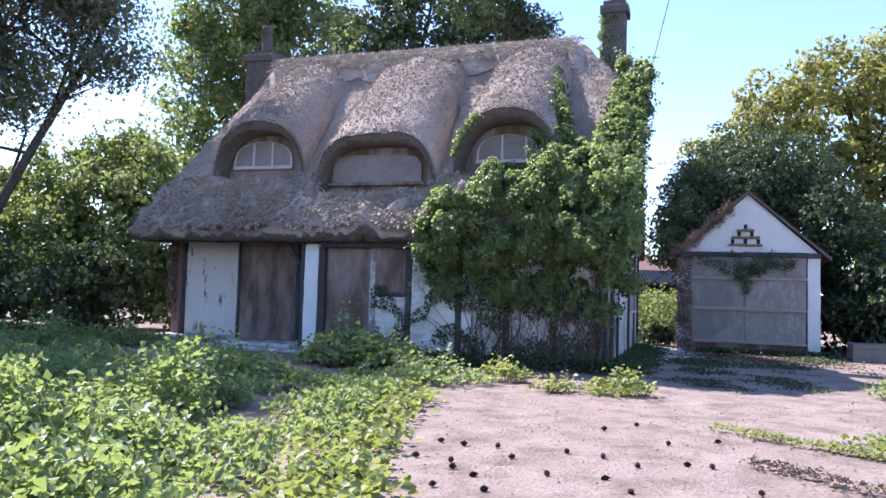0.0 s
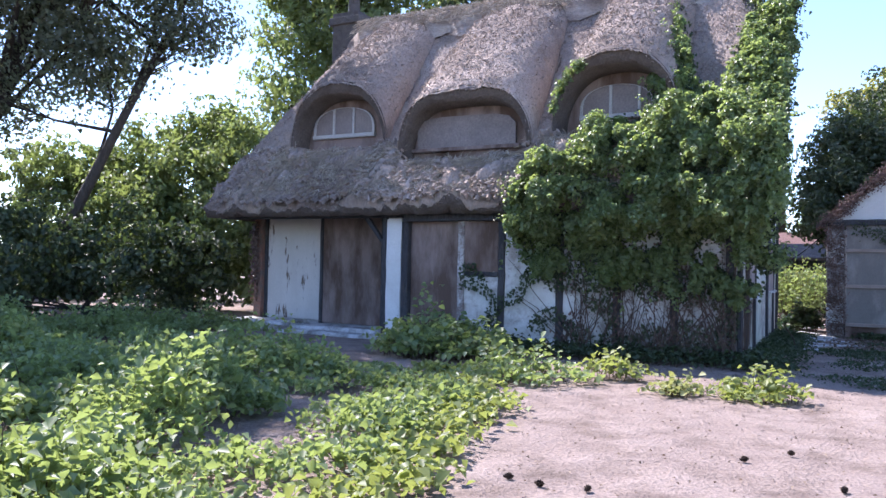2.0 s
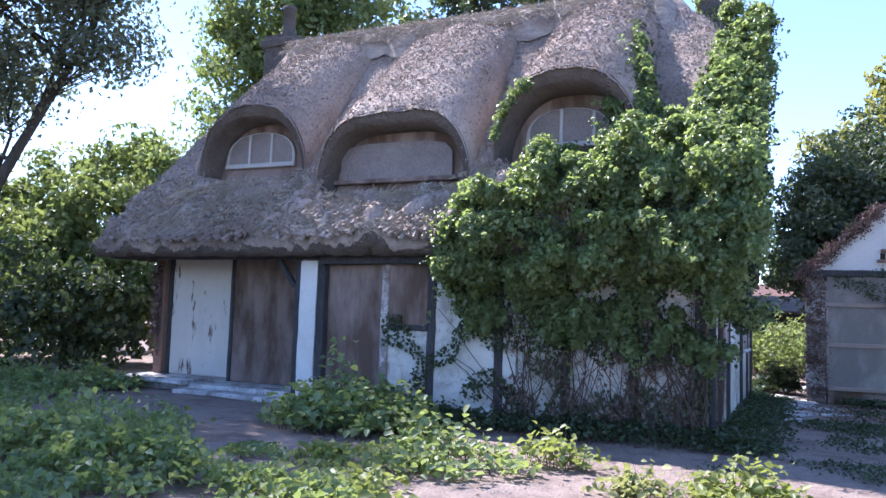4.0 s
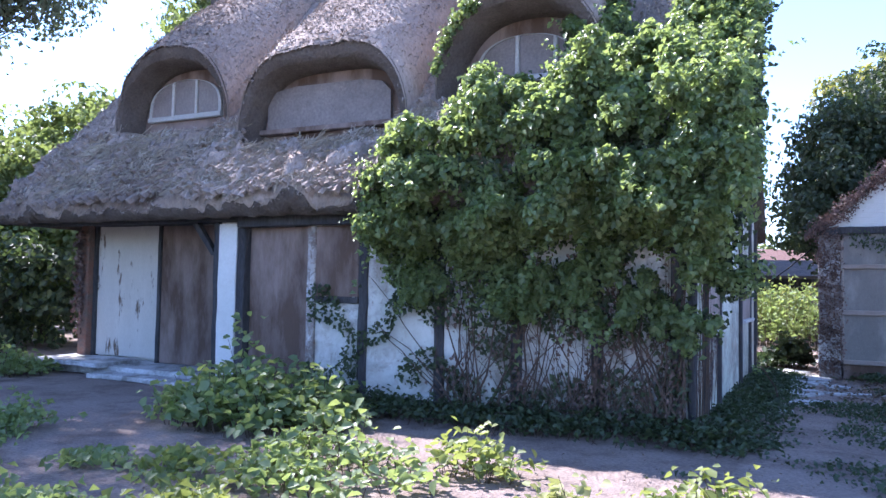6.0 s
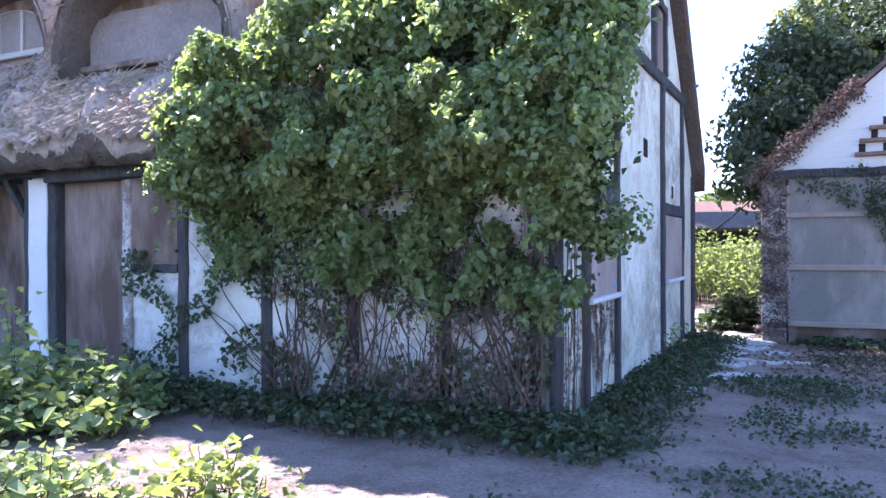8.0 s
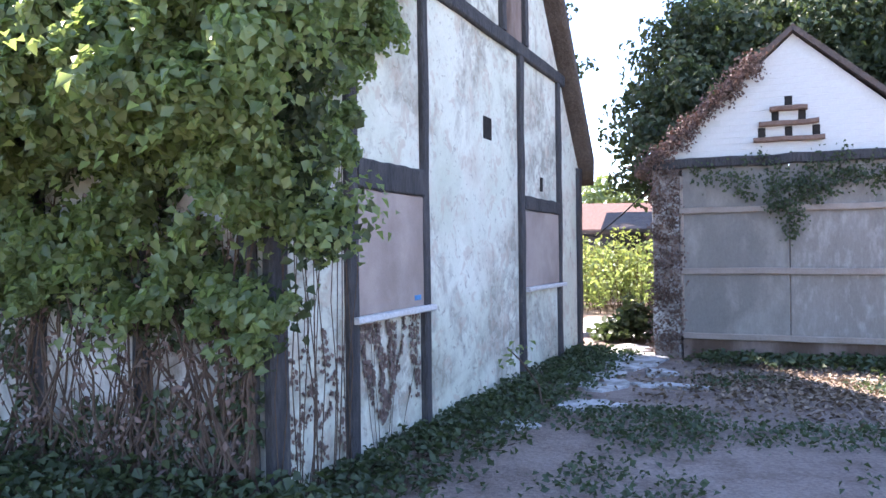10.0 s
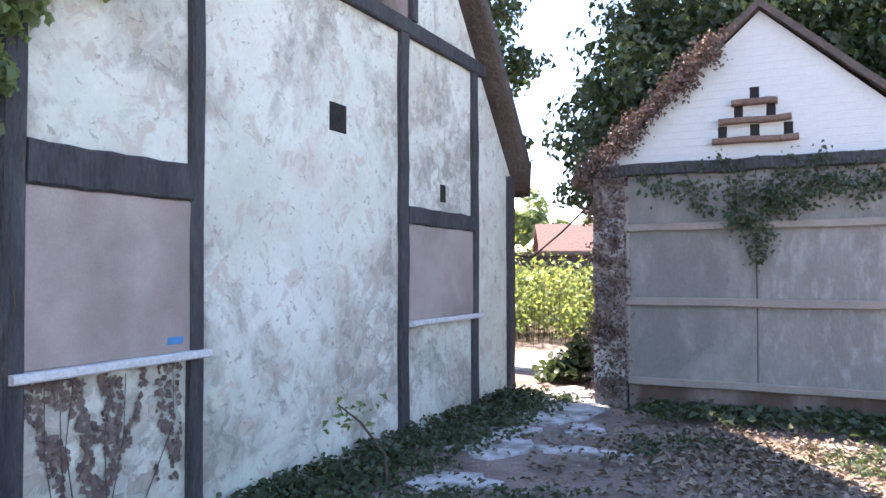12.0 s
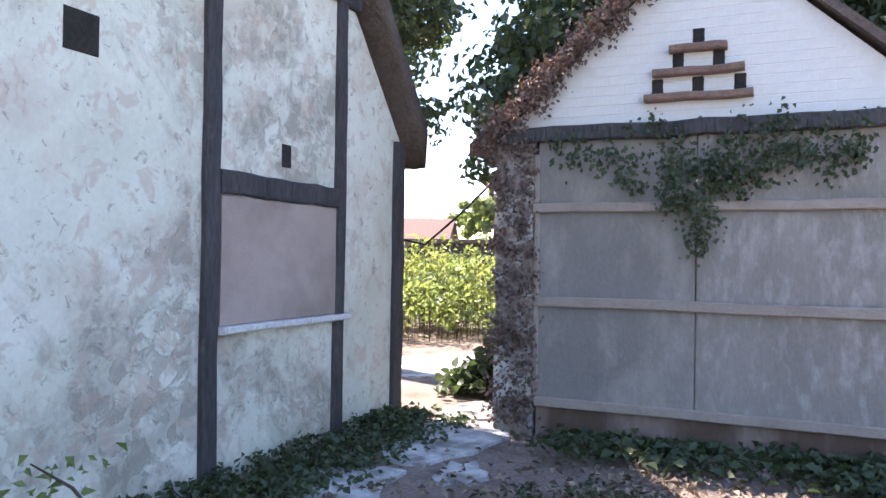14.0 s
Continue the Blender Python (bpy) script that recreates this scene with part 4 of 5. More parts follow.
def build_garage():
    w = Mesh()
    ap = (2.64, 3.90)
    w.prism([(1.02, 2.42), (4.26, 2.42), ap], GY, GY + 0.2)
    w.done("gable_wall", WHITE, garage)["label"] = "white painted brick gable"
    p = Mesh()
    p.box(1.0, 1.33, GY - 0.02, GY + 0.3, 0, 2.42, 0.01, 8)
    p.done("pier", MOTTLED, garage)
    p = Mesh()
    p.box(3.98, 4.26, GY - 0.02, GY + 0.3, 0, 2.42, 0.01, 8)
    p.done("pier", WHITE, garage)
    pieces("side_wall", BRICK, garage, [(1.0, 1.2, GY + 0.3, GY + 5.5, 0, 2.42), (4.06, 4.26, GY + 0.3, GY + 5.5, 0, 2.42), (1.2, 4.06, GY + 5.3, GY + 5.5, 0, 2.42)], 0.0)
    r = Mesh()
    for sg in (-1, 1):
        e = 2.64 + sg * 1.85
        a = [(2.64, ap[1] + 0.02), (e, 2.29), (e, 2.37), (2.64, ap[1] + 0.10)]
        r.prism(a, GY - 0.10, GY + 5.7)
    r.done("roof", OLDTILE, garage)
    b = Mesh()
    b.box(1.02, 4.26, GY - 0.08, GY + 0.05, 2.36, 2.48, 0.012, 14)
    b.done("lintel", TIMBER, garage)
    d = Mesh()
    d.box(1.36, 2.58, GY - 0.01, GY + 0.04, 0.28, 2.40, 0.002, 4)
    d.done("door_board", GREYPLY, garage)["label"] = "grey weathered plywood sheet"
    d = Mesh()
    d.box(2.585, 3.95, GY - 0.005, GY + 0.04, 0.28, 2.40, 0.002, 4)
    d.done("door_board", PEELED, garage)["label"] = "plywood sheet with peeling pale face"
    d = Mesh()
    d.box(1.36, 3.95, GY + 0.005, GY + 0.05, 0.0, 0.29, 0.002, 4)
    d.done("door_board", BOARD, garage)
    pieces("batten", BATTEN, garage, [(1.33, 3.97, GY - 0.055, GY - 0.012, 1.80, 1.875), (1.22, 3.97, GY - 0.055, GY - 0.012, 1.05, 1.13),
                                      (1.36, 3.97, GY - 0.055, GY - 0.012, 0.25, 0.325), (1.33, 1.375, GY - 0.03, GY + 0.02, 0.33, 2.27)], 0.004, 7)
    pieces("pigeon_ledge", CLAY, garage, [(x0, x1, GY - 0.09, GY + 0.01, z - 0.028, z + 0.028) for x0, x1, z in ((2.20, 2.97, 2.655), (2.26, 2.91, 2.845), (2.38, 2.79, 3.015))], 0.006, 5)
    pieces("pigeon_hole", DARK, garage, [(x - 0.045, x + 0.045, GY - 0.012, GY + 0.05, z, z + 0.125) for x, z in ((2.29, 2.68), (2.585, 2.68), (2.88, 2.68), (2.44, 2.87), (2.73, 2.87), (2.585, 3.04))], 0.0, 1)


build_garage()


def gable_bricks():
    """Painted brick courses, each brick a little proud of its joints."""
    wall = next(o for o in garage.children if o.name.startswith("gable_wall"))
    rng = np.random.default_rng(3)
    bricks = []
    for k in range(3):
        b = Mesh()
        b.box(-0.109, 0.109, -0.003, 0.012, -0.0345, 0.0345, 0.0005, 2)
        ob = b.done("brick", WHITE, wall)
        bricks.append(ob)
    first_used = 0
    row, z = 0, 2.52
    while z < 3.8:
        half = (3.86 - z) / 1.48 * 1.62 - 0.14
        x = 2.64 - 1.5 + (0.1125 if row % 2 else 0)
        while x < 4.2:
            if abs(x - 2.64) < half:
                if first_used < 3:
                    ob = bricks[first_used]
                    first_used += 1
                else:
                    ob = new("brick", bricks[rng.integers(0, 3)].data)
                    ob.parent = wall
                ob.location = (x, GY - rng.uniform(0.0, 0.002), z)
            x += 0.225
        z += 0.075
        row += 1


gable_bricks()


def garage_growth():
    rng = np.random.default_rng(21)
    c = thing("creeper", "dried reddish brown creeper clinging to the garage", "creeper")
    P, N = [], []
    for _ in range(400):
        if rng.random() < 0.42:
            P.append((rng.uniform(0.98, 1.33), GY - rng.uniform(0.02, 0.09), rng.uniform(0.1, 2.5)))
        else:
            f = rng.uniform(0, 0.85)
            P.append((0.93 + f * 1.6 + rng.normal(0, 0.05), GY - rng.uniform(0.05, 0.2), 2.36 + f * 1.5 + rng.normal(0.0, 0.06)))
        N.append((0, -1, 0.3))
    P = np.array(P)
    q = np.repeat(P, 11, axis=0) + rng.normal(0, 0.045, (len(P) * 11, 3)) * [1, 0.4, 1]
    leaves("creeper_leaves", q, np.repeat(np.array(N), 11, axis=0), 0.04, CREEPER, c, rng=rng)
    v = thing("ivy", "dark green ivy hanging over the garage doors", "ivy")
    P = []
    while len(P) < 150:
        x, z = rng.uniform(1.5, 3.7), rng.uniform(1.4, 2.5)
        low = 2.12 - 0.35 * math.exp(-((x - 2.55) / 0.5) ** 2) - 0.45 * math.exp(-((x - 2.6) / 0.09) ** 2) + 0.2 * noise.noise((x * 3, 0, 0))
        if z > low and rng.random() < (1 if z < 2.25 else 0.3):
            P.append((x, GY - rng.uniform(0.04, 0.16), z))
    P = np.array(P)
    q = np.repeat(P, 12, axis=0) + rng.normal(0, 0.05, (len(P) * 12, 3)) * [1, 0.5, 1]
    leaves("ivy_leaves", q, np.tile((0, -1, 0.4), (len(q), 1)), 0.045, DARKLEAF, v, rng=rng)
    g = thing("ivy", "heap of dark ivy smothering the garage roof", "ivy")
    p, d = crown(rng, [(1.5, 8.2, 3.1, 0.9, 1.2, 1.1), (2.3, 8.8, 4.1, 1.3, 1.4, 1.2), (3.6, 9.4, 4.6, 1.5, 1.6, 1.3), (1.1, 7.8, 2.5, 0.5, 0.9, 0.7), (4.6, 8.6, 3.4, 1.0, 1.6, 1.0), (2.5, 10.5, 5.0, 1.6, 1.6, 1.3), (0.75, 8.0, 2.9, 0.5, 0.9, 0.75), (1.2, 8.6, 4.0, 0.8, 1.1, 0.9)], 46000, 26, 0.14)
    leaves("ivy_leaves", p, d, 0.10, DARKLEAF, g, rng=rng)


garage_growth()


# ---- low plants ----
def patch(rng, n, x0, x1, y0, y1, keep):
    out = []
    while len(out) < n:
        x, y = rng.uniform(x0, x1), rng.uniform(y0, y1)
        h = keep(x, y)
        if h > 0 and rng.random() < min(1, h * 1.6):
            out.append((x, y, min(1.5, h * rng.uniform(0.6, 1.2))))
    return out


def nettle_edge(y):
    return float(np.interp(y, [-10.5, -9, -7.5, -5.2, -4.0, -3.0, -2.2], [-0.3, -0.75, -1.3, -1.9, -2.3, -3.4, -6.3])) + 0.35 * noise.noise((0, y * 1.1, 3))


def keep_nettles(x, y):
    e = nettle_edge(y) - x
    if e < 0 or (-8.6 < x < -4.6 and y > -2.6) or noise.noise((x * 0.9, y * 0.9, 12)) > 0.33:
        return 0
    thin = 1.0
    if y > -4.4 and x > -9.0:
        if noise.noise((x * 1.2, y * 1.2, 30)) < 0.12:
            return 0
        thin = 0.4
    return thin * min(1.0, 0.25 + e * 0.5) * max(0.06, 0.55 + 1.2 * noise.noise((x * 0.8, y * 0.8, 1)) + 0.7 * noise.noise((x * 2.2, y * 2.2, 4)))


R = np.random.default_rng(31)
herbs("nettle_bed", "wide bed of sunlit green nettles and weeds", patch(R, 5200, -10.5, 0.2, -11.0, -1.2, keep_nettles), 0.52, 0.074, NETTLE, 32, per=15, category="weeds", width=0.09, spread=0.8)
herbs("nettle_bed", "yellowing low weeds at the edge of the yard", patch(R, 330, -3.4, 0.6, -10.6, -2.6, lambda x, y: 0.7 if abs(nettle_edge(y) - x + 0.1) < 0.3 else 0), 0.16, 0.09, FRESH, 33, per=8, category="weeds", stems=False)


def mound(name, label, x, y, r, h, n, material, seed, size=0.1, per=10):
    rng = np.random.default_rng(seed)
    pts = []
    for _ in range(n):
        a, q = rng.uniform(0, 2 * math.pi), math.sqrt(rng.random()) * r
        pts.append((q * math.cos(a) * 1.25, q * math.sin(a), (1.05 - 0.75 * (q / r) ** 2) * rng.uniform(0.5, 1.1) * max(0.35, 0.85 + 0.9 * noise.noise((math.cos(a) * q * 3, math.sin(a) * q * 3, seed)))))
    return herbs(name, label, pts, h, size, material, seed, per=per, m=H @ pose(x, y, 0), category="bush")


mound("bramble_bush", "mound of dark green bramble by the porch", -4.0, -1.35, 0.85, 0.78, 230, NETTLE, 41, 0.10, 12)
mound("bramble_bush", "low sprawling bramble on the asphalt", -2.1, -2.9, 0.6, 0.42, 85, NETTLE, 42, 0.085, 10)
mound("bramble_bush", "young bramble with bright yellow-green shoots", -1.15, -2.25, 0.27, 0.5, 30, FRESH, 43, 0.075, 9)
mound("bramble_bush", "small bright green bramble on the asphalt", 0.5, -2.85, 0.34, 0.32, 52, FRESH, 44, 0.07, 11)
mound("bramble_bush", "sunlit bramble beside the porch step", -9.7, -0.3, 0.6, 0.42, 110, NETTLE, 56, 0.08, 11)
mound("weed_tuft", "small dry tuft of weeds", -0.25, -3.05, 0.16, 0.26, 26, GRASS, 45, 0.07, 9)
mound("bramble_bush", "leafy weed in the gap beside the garage", 0.4, 8.2, 0.36, 0.72, 100, DARKLEAF, 46, 0.11, 12)
herbs("weed_strip", "dark weeds along the foot of the front wall", patch(R, 290, -4.3, 0.5, -0.75, -0.05, lambda x, y: 0.8 + y * 0.5), 0.30, 0.065, DARKLEAF, 47, per=13, category="weeds")
herbs("weed_strip", "dark weeds along the foot of the gable wall", patch(R, 520, 0.05, 0.75, -0.5, 6.7, lambda x, y: 0.75 - 0.85 * x), 0.17, 0.055, DARKLEAF, 48, per=12, category="weeds")
herbs("weed_strip", "creeping weeds in the shaded yard", patch(R, 620, 0.1, 5.2, -1.8, 6.5, lambda x, y: 0 if 0.55 < x < 1.6 and 3.2 < y < 6.3 else max(0, noise.noise((x * 0.9, y * 0.9, 7))) * 1.1), 0.09, 0.045, DARKLEAF, 49, per=10, category="weeds", stems=False)
herbs("weed_strip", "weeds along the garage doors", patch(R, 150, 1.6, 4.6, 5.9, 6.55, lambda x, y: 0.6), 0.2, 0.08, DARKLEAF, 50, per=9, category="weeds", stems=False)


herbs("weed_strip", "dry weeds rooted in a crack of the yard", [(2.73 + f * 1.2 + a, 7.8 - f * 1.4 + b, h) for f, a, b, h in zip(R.random(110), R.normal(0, .05, 110), R.normal(0, .04, 110), R.uniform(.4, 1.1, 110))], 0.07, 0.045, GRASS, 52, per=7, category="weeds", m=pose(0, 0, 0), stems=False, width=0.04)
herbs("weed_strip", "dry weeds rooted in a crack of the yard", [(2.54 + f * 0.7 + a, 6.2 - f * 1.1 + b, h) for f, a, b, h in zip(R.random(70), R.normal(0, .05, 70), R.normal(0, .03, 70), R.uniform(.4, 1.1, 70))], 0.06, 0.04, LITTER, 53, per=7, category="weeds", m=pose(0, 0, 0), stems=False, width=0.04)
mound("bramble_bush", "green bramble at the yard's far edge", 4.6, -1.4, 0.55, 0.45, 120, NETTLE, 54, 0.07, 12)
mound("weed_tuft", "yellowing weeds on the asphalt", 3.4, -5.6, 0.4, 0.14, 60, FRESH, 55, 0.06, 8)


def wall_sprig():
    t = thing("sapling", "young sapling leaning from the gable wall's foot", "plant")
    s = Mesh()
    s.tube([(0.6, 3.05, 0.0), (0.55, 3.1, 0.2), (0.42, 3.0, 0.42), (0.35, 2.85, 0.55)], [0.012, 0.01, 0.008, 0.004], 6)
    s.done("stalk", STEM, t)
    rng = np.random.default_rng(8)
    q = np.stack([rng.uniform(0.3, 0.5, 26), rng.uniform(2.7, 3.25, 26), rng.uniform(0.38, 0.62, 26)], axis=1)
    leaves("leaf_mass", q, np.tile((0.3, -0.3, 1), (26, 1)), 0.06, IVY, t, rng=rng, ratio=0.5)


wall_sprig()


def litter():
    rng = np.random.default_rng(51)
    n = 2600
    q = np.stack([rng.normal(2.9, 0.8, n), rng.normal(4.7, 0.8, n), rng.uniform(0.015, 0.04, n)], axis=1)
    ob = leaves("leaf_litter", q, np.tile((0, 0, 1.0), (n, 1)), 0.06, LITTER, m=H, rng=rng, spread=0.35, droop=0)
    tagged(ob, "dry brown fallen leaves scattered on the yard", "leaf litter", kind="stuff")
    n = 2400
    q = np.stack([rng.uniform(-3, 6, n), rng.uniform(-9, 0, n), rng.uniform(0.012, 0.03, n)], axis=1)
    ob = leaves("leaf_litter", q, np.tile((0, 0, 1.0), (n, 1)), 0.024, LITTER, m=H, rng=rng, spread=0.35, droop=0)
    tagged(ob, "tiny dry debris strewn over the asphalt", "leaf litter", kind="stuff")


litter()


def slab(pts_n, x, y, rx, ry, seed):
    rng = np.random.default_rng(seed)
    vs = []
    for i in range(pts_n):
        a = 2 * math.pi * i / pts_n
        r = rng.uniform(0.6, 1.1)
        vs.append((rx * r * math.cos(a), ry * r * math.sin(a)))
    m = Mesh()
    n = pts_n
    m.add([(a, b, -0.02) for a, b in vs] + [(a, b, 0.022) for a, b in vs], [tuple(range(n)), tuple(range(n, 2 * n))] + [(i, (i + 1) % n, n + (i + 1) % n, n + i) for i in range(n)])
    ob = m.done("concrete_patch", CONC, m=H @ pose(x, y, 0))
    tagged(ob, "broken pale concrete patch in the yard", "concrete", group="concrete patches", kind="structure")


for i, (x, y, rx, ry) in enumerate(((0.75, 4.55, 0.42, 0.62), (0.8, 6.1, 0.45, 0.85), (1.5, 4.5, 0.42, 0.16), (0.95, 3.3, 0.3, 0.35), (1.25, 5.3, 0.2, 0.3), (0.55, 7.2, 0.4, 0.5), (-0.2, 10.0, 1.9, 1.6), (3.2, 5.5, 0.3, 0.07), (0.5, 2.3, 0.3, 0.25))):
    slab(16, x, y, rx, ry, 60 + i)


def cone(x, y, a):
    """A fallen pine cone: overlapping rings of scales."""
    m = Mesh()
    prof = [0.008, 0.02, 0.027, 0.03, 0.027, 0.02, 0.012]
    for i, r in enumerate(prof):
        for s in range(8):
            an = (s + 0.5 * (i % 2)) * math.pi / 4
            c, d = math.cos(an), math.sin(an)
            p = Vector((i * 0.011, 0, 0))
            m.add([p + Vector((0, c * r * 0.4 - d * 0.009, d * r * 0.4 + c * 0.009)), p + Vector((0, c * r * 0.4 + d * 0.009, d * r * 0.4 - c * 0.009)), p + Vector((0.014, c * r * 1.15, d * r * 1.15)), p + Vector((0.02, c * r * 0.5, d * r * 0.5))],
                  [(0, 1, 2), (0, 2, 3), (1, 2, 3), (0, 1, 3)])
    m.v = [tuple(c * 0.78 for c in v) for v in m.v]
    ob = m.done("pine_cone", CONE, m=pose(x, y, 0.025, 0, 0, a))
    return tagged(ob, "dark brown fallen pine cone on asphalt", "pine cone", group="fallen pine cones")


first = cone(0.57, 6.2, 30)
rc = np.random.default_rng(71)
for x, y in ((2.6, 7.1), (2.1, 7.0), (1.6, 7.6), (1.55, 6.0), (0.0, 6.8), (2.0, 6.1), (1.1, 6.5), (2.15, 6.05), (0.2, 6.7), (0.5, 6.6), (0.1, 6.0), (0.15, 5.8), (0.3, 5.6), (0.8, 5.7), (1.25, 5.6), (0.0, 5.3), (0.35, 5.2), (2.2, 5.3), (-0.2, 6.2), (1.3, 5.2), (-0.6, 6.5), (1.9, 4.9), (0.75, 4.9), (1.35, 6.3), (2.0, 7.9)):
    copy_thing(first, pose(x, y, 0.025, 0, rc.uniform(-10, 10), rc.uniform(0, 360)))

# ---- trees and hedges ----
tree("tree", "tall thin backlit tree with wispy grey-green leaves", (-12.5, 18.5, 0), 0.14, (-8.2, 19.5, 9.8),
     [(-10.8, 19, 6.3, 1.1, 1.2, 1.0), (-12.2, 18.6, 7.6, 1.4, 1.3, 1.2), (-9.4, 19.3, 8.2, 1.3, 1.2, 0.9), (-11.0, 19.5, 9.6, 1.6, 1.4, 1.0), (-8.6, 19.2, 6.9, 0.9, 0.8, 0.5), (-13.4, 18.5, 5.2, 1.0, 1.2, 1.1), (-9.6, 19.6, 10.8, 1.3, 1.2, 1.0), (-13.8, 19, 9.4, 1.6, 1.4, 1.4)], 30000, 0.115, WILLOW, 81, per=22, clump=0.42, twigs=14)
tree("tree", "tall dark tree at the yard's edge", (-15.5, 17.0, 0), 0.3, (-14.5, 17.5, 11),
     [(-14.8, 17, 5, 1.5, 1.6, 1.8), (-14.2, 17.5, 8, 1.6, 1.6, 1.8), (-15.5, 17, 10.5, 2, 2, 2), (-16.5, 16, 7, 1.6, 2, 2.2), (-15.8, 15.5, 3.2, 1.6, 1.8, 1.6), (-17, 18, 13, 2.4, 2.2, 2.0), (-14.6, 18, 12.5, 1.8, 1.8, 1.6), (-16.5, 15, 10.5, 2.2, 2.0, 2.0), (-14.6, 16.6, 10.2, 1.8, 1.8, 1.6), (-17.5, 13.5, 9, 2.2, 2.0, 2.0), (-13.3, 15.4, 13.4, 1.9, 1.8, 1.4), (-11.2, 15.0, 13.8, 1.3, 1.1, 0.8)], 40000, 0.19, WILLOW, 82, per=50, clump=0.4, twigs=2)

tree("tree", "tall feathery tree overhanging the nettles", tuple(H @ Vector((-19.0, -1.0, 0))), 0.24, tuple(H @ Vector((-13.8, 0.4, 11.8))),
     [(*(H @ Vector(c)), *r) for c, r in (((-13.0, 0.4, 8.6), (1.5, 1.4, 1.1)), ((-14.2, 1.6, 10.0), (1.7, 1.6, 1.3)), ((-12.6, -1.2, 9.8), (1.5, 1.4, 1.0)), ((-14.4, -1.2, 8.4), (1.6, 1.4, 1.3)), ((-13.0, 1.0, 11.6), (1.8, 1.6, 1.1)), ((-15.0, 0.4, 6.4), (1.4, 1.4, 1.4)), ((-11.6, 1.6, 10.6), (1.1, 1.0, 0.7)), ((-13.0, -1.6, 12.6), (1.8, 1.4, 1.0)), ((-13.6, 0.2, 13.6), (1.8, 1.5, 1.0)))], 21000, 0.125, WILLOW, 96, per=24, clump=0.42, twigs=10)


def bush(name, label, base, blobs, n, size, material, seed, per=55, clump=0.24):
    return tree(name, label, base, 0.09, (base[0], base[1], base[2] + max(b[2] for b in blobs) * 0.7), blobs, n, size, material, seed, per, clump)


bush("hedge", "overgrown sunlit hawthorn thicket beside the cottage", (-9.6, 21.5, 0), [(-9.8, 21.5, 3.4, 1.6, 1.3, 1.3), (-8.2, 22, 4.1, 1.5, 1.3, 1.2), (-11.3, 21.5, 2.8, 1.4, 1.3, 1.2), (-7.0, 22.5, 3.2, 1.3, 1.2, 1.6), (-9.3, 21, 1.6, 1.9, 1.4, 1.4), (-7.4, 21.3, 1.6, 1.2, 1.2, 1.5), (-9.8, 23.0, 5.1, 1.1, 1.0, 0.8), (-11.3, 23.0, 4.4, 1.3, 1.2, 1.0), (-13.0, 22.5, 3.7, 1.2, 1.1, 0.9), (-14.2, 22.0, 3.8, 1.3, 1.2, 1.0), (-13.6, 22.0, 2.2, 1.4, 1.3, 1.1), (-11.9, 22.5, 2.4, 1.5, 1.4, 1.2)], 42000, 0.15, POPLAR, 83)
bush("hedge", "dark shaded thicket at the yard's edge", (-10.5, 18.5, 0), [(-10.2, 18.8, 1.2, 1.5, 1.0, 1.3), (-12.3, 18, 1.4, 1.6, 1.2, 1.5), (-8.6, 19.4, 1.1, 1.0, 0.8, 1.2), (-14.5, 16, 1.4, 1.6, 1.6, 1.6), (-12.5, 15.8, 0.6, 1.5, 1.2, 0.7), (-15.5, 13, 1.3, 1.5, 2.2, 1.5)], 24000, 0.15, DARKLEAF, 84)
tree("tree", "tall poplar with pale sunlit leaves behind the cottage", (-7.5, 28, 0), 0.35, (-7.0, 28, 14),
     [(-8.2, 28, 7.5, 2.2, 2, 2.0), (-6.6, 27.5, 9.5, 2.3, 2, 2.1), (-8.0, 28.5, 11.5, 2.4, 2.2, 2.2), (-5.6, 28, 12, 2.2, 2, 2.2), (-9.3, 28, 9.8, 1.4, 1.6, 1.4), (-7.2, 28, 14.3, 2.4, 2.2, 2.0), (-5.2, 28, 8, 2, 1.8, 2), (-8.5, 27.5, 5.0, 1.8, 1.8, 1.8)], 34000, 0.19, POPLAR, 85, per=60, clump=0.42)
DEEP = 1.29
tree("tree", "tall dark tree behind the thatched ridge", (-1.9, 40, 0), 0.45, (-1.9, 40, 19),
     [(x * DEEP, 40, 1.3 + (z - 1.3) * DEEP, r * DEEP, 2.4, h * DEEP) for x, z, r, h in ((-3.6, 11, 2.2, 1.9), (-1.0, 12.5, 2.3, 2.0), (1.4, 11.2, 1.9, 1.9), (-2.5, 8.5, 2.6, 2.2), (0.6, 8.3, 2.0, 2.0), (-0.5, 15, 2.6, 1.8))], 26000, 0.27, DARKLEAF, 86, per=60, clump=0.5)
tree("pine", "dark pine with open drooping branches behind the cottage", (2.0, 24.2, 0), 0.28, (2.2, 24.2, 12.5),
     [(2.5, 24, 9.6, 1.0, 0.9, 0.55), (1.2, 24, 10.4, 1.5, 1.2, 0.7), (2.1, 24.2, 11.8, 1.3, 1.1, 0.8), (3.0, 23.4, 6.6, 1.1, 0.9, 0.4), (4.5, 22.3, 3.1, 0.65, 0.5, 0.28), (4.7, 22.5, 4.4, 0.7, 0.6, 0.35), (4.5, 22.6, 5.4, 0.8, 0.6, 0.35), (3.8, 23, 7.6, 0.8, 0.8, 0.3)], 15000, 0.11, DARKLEAF, 87, per=22, clump=0.14)
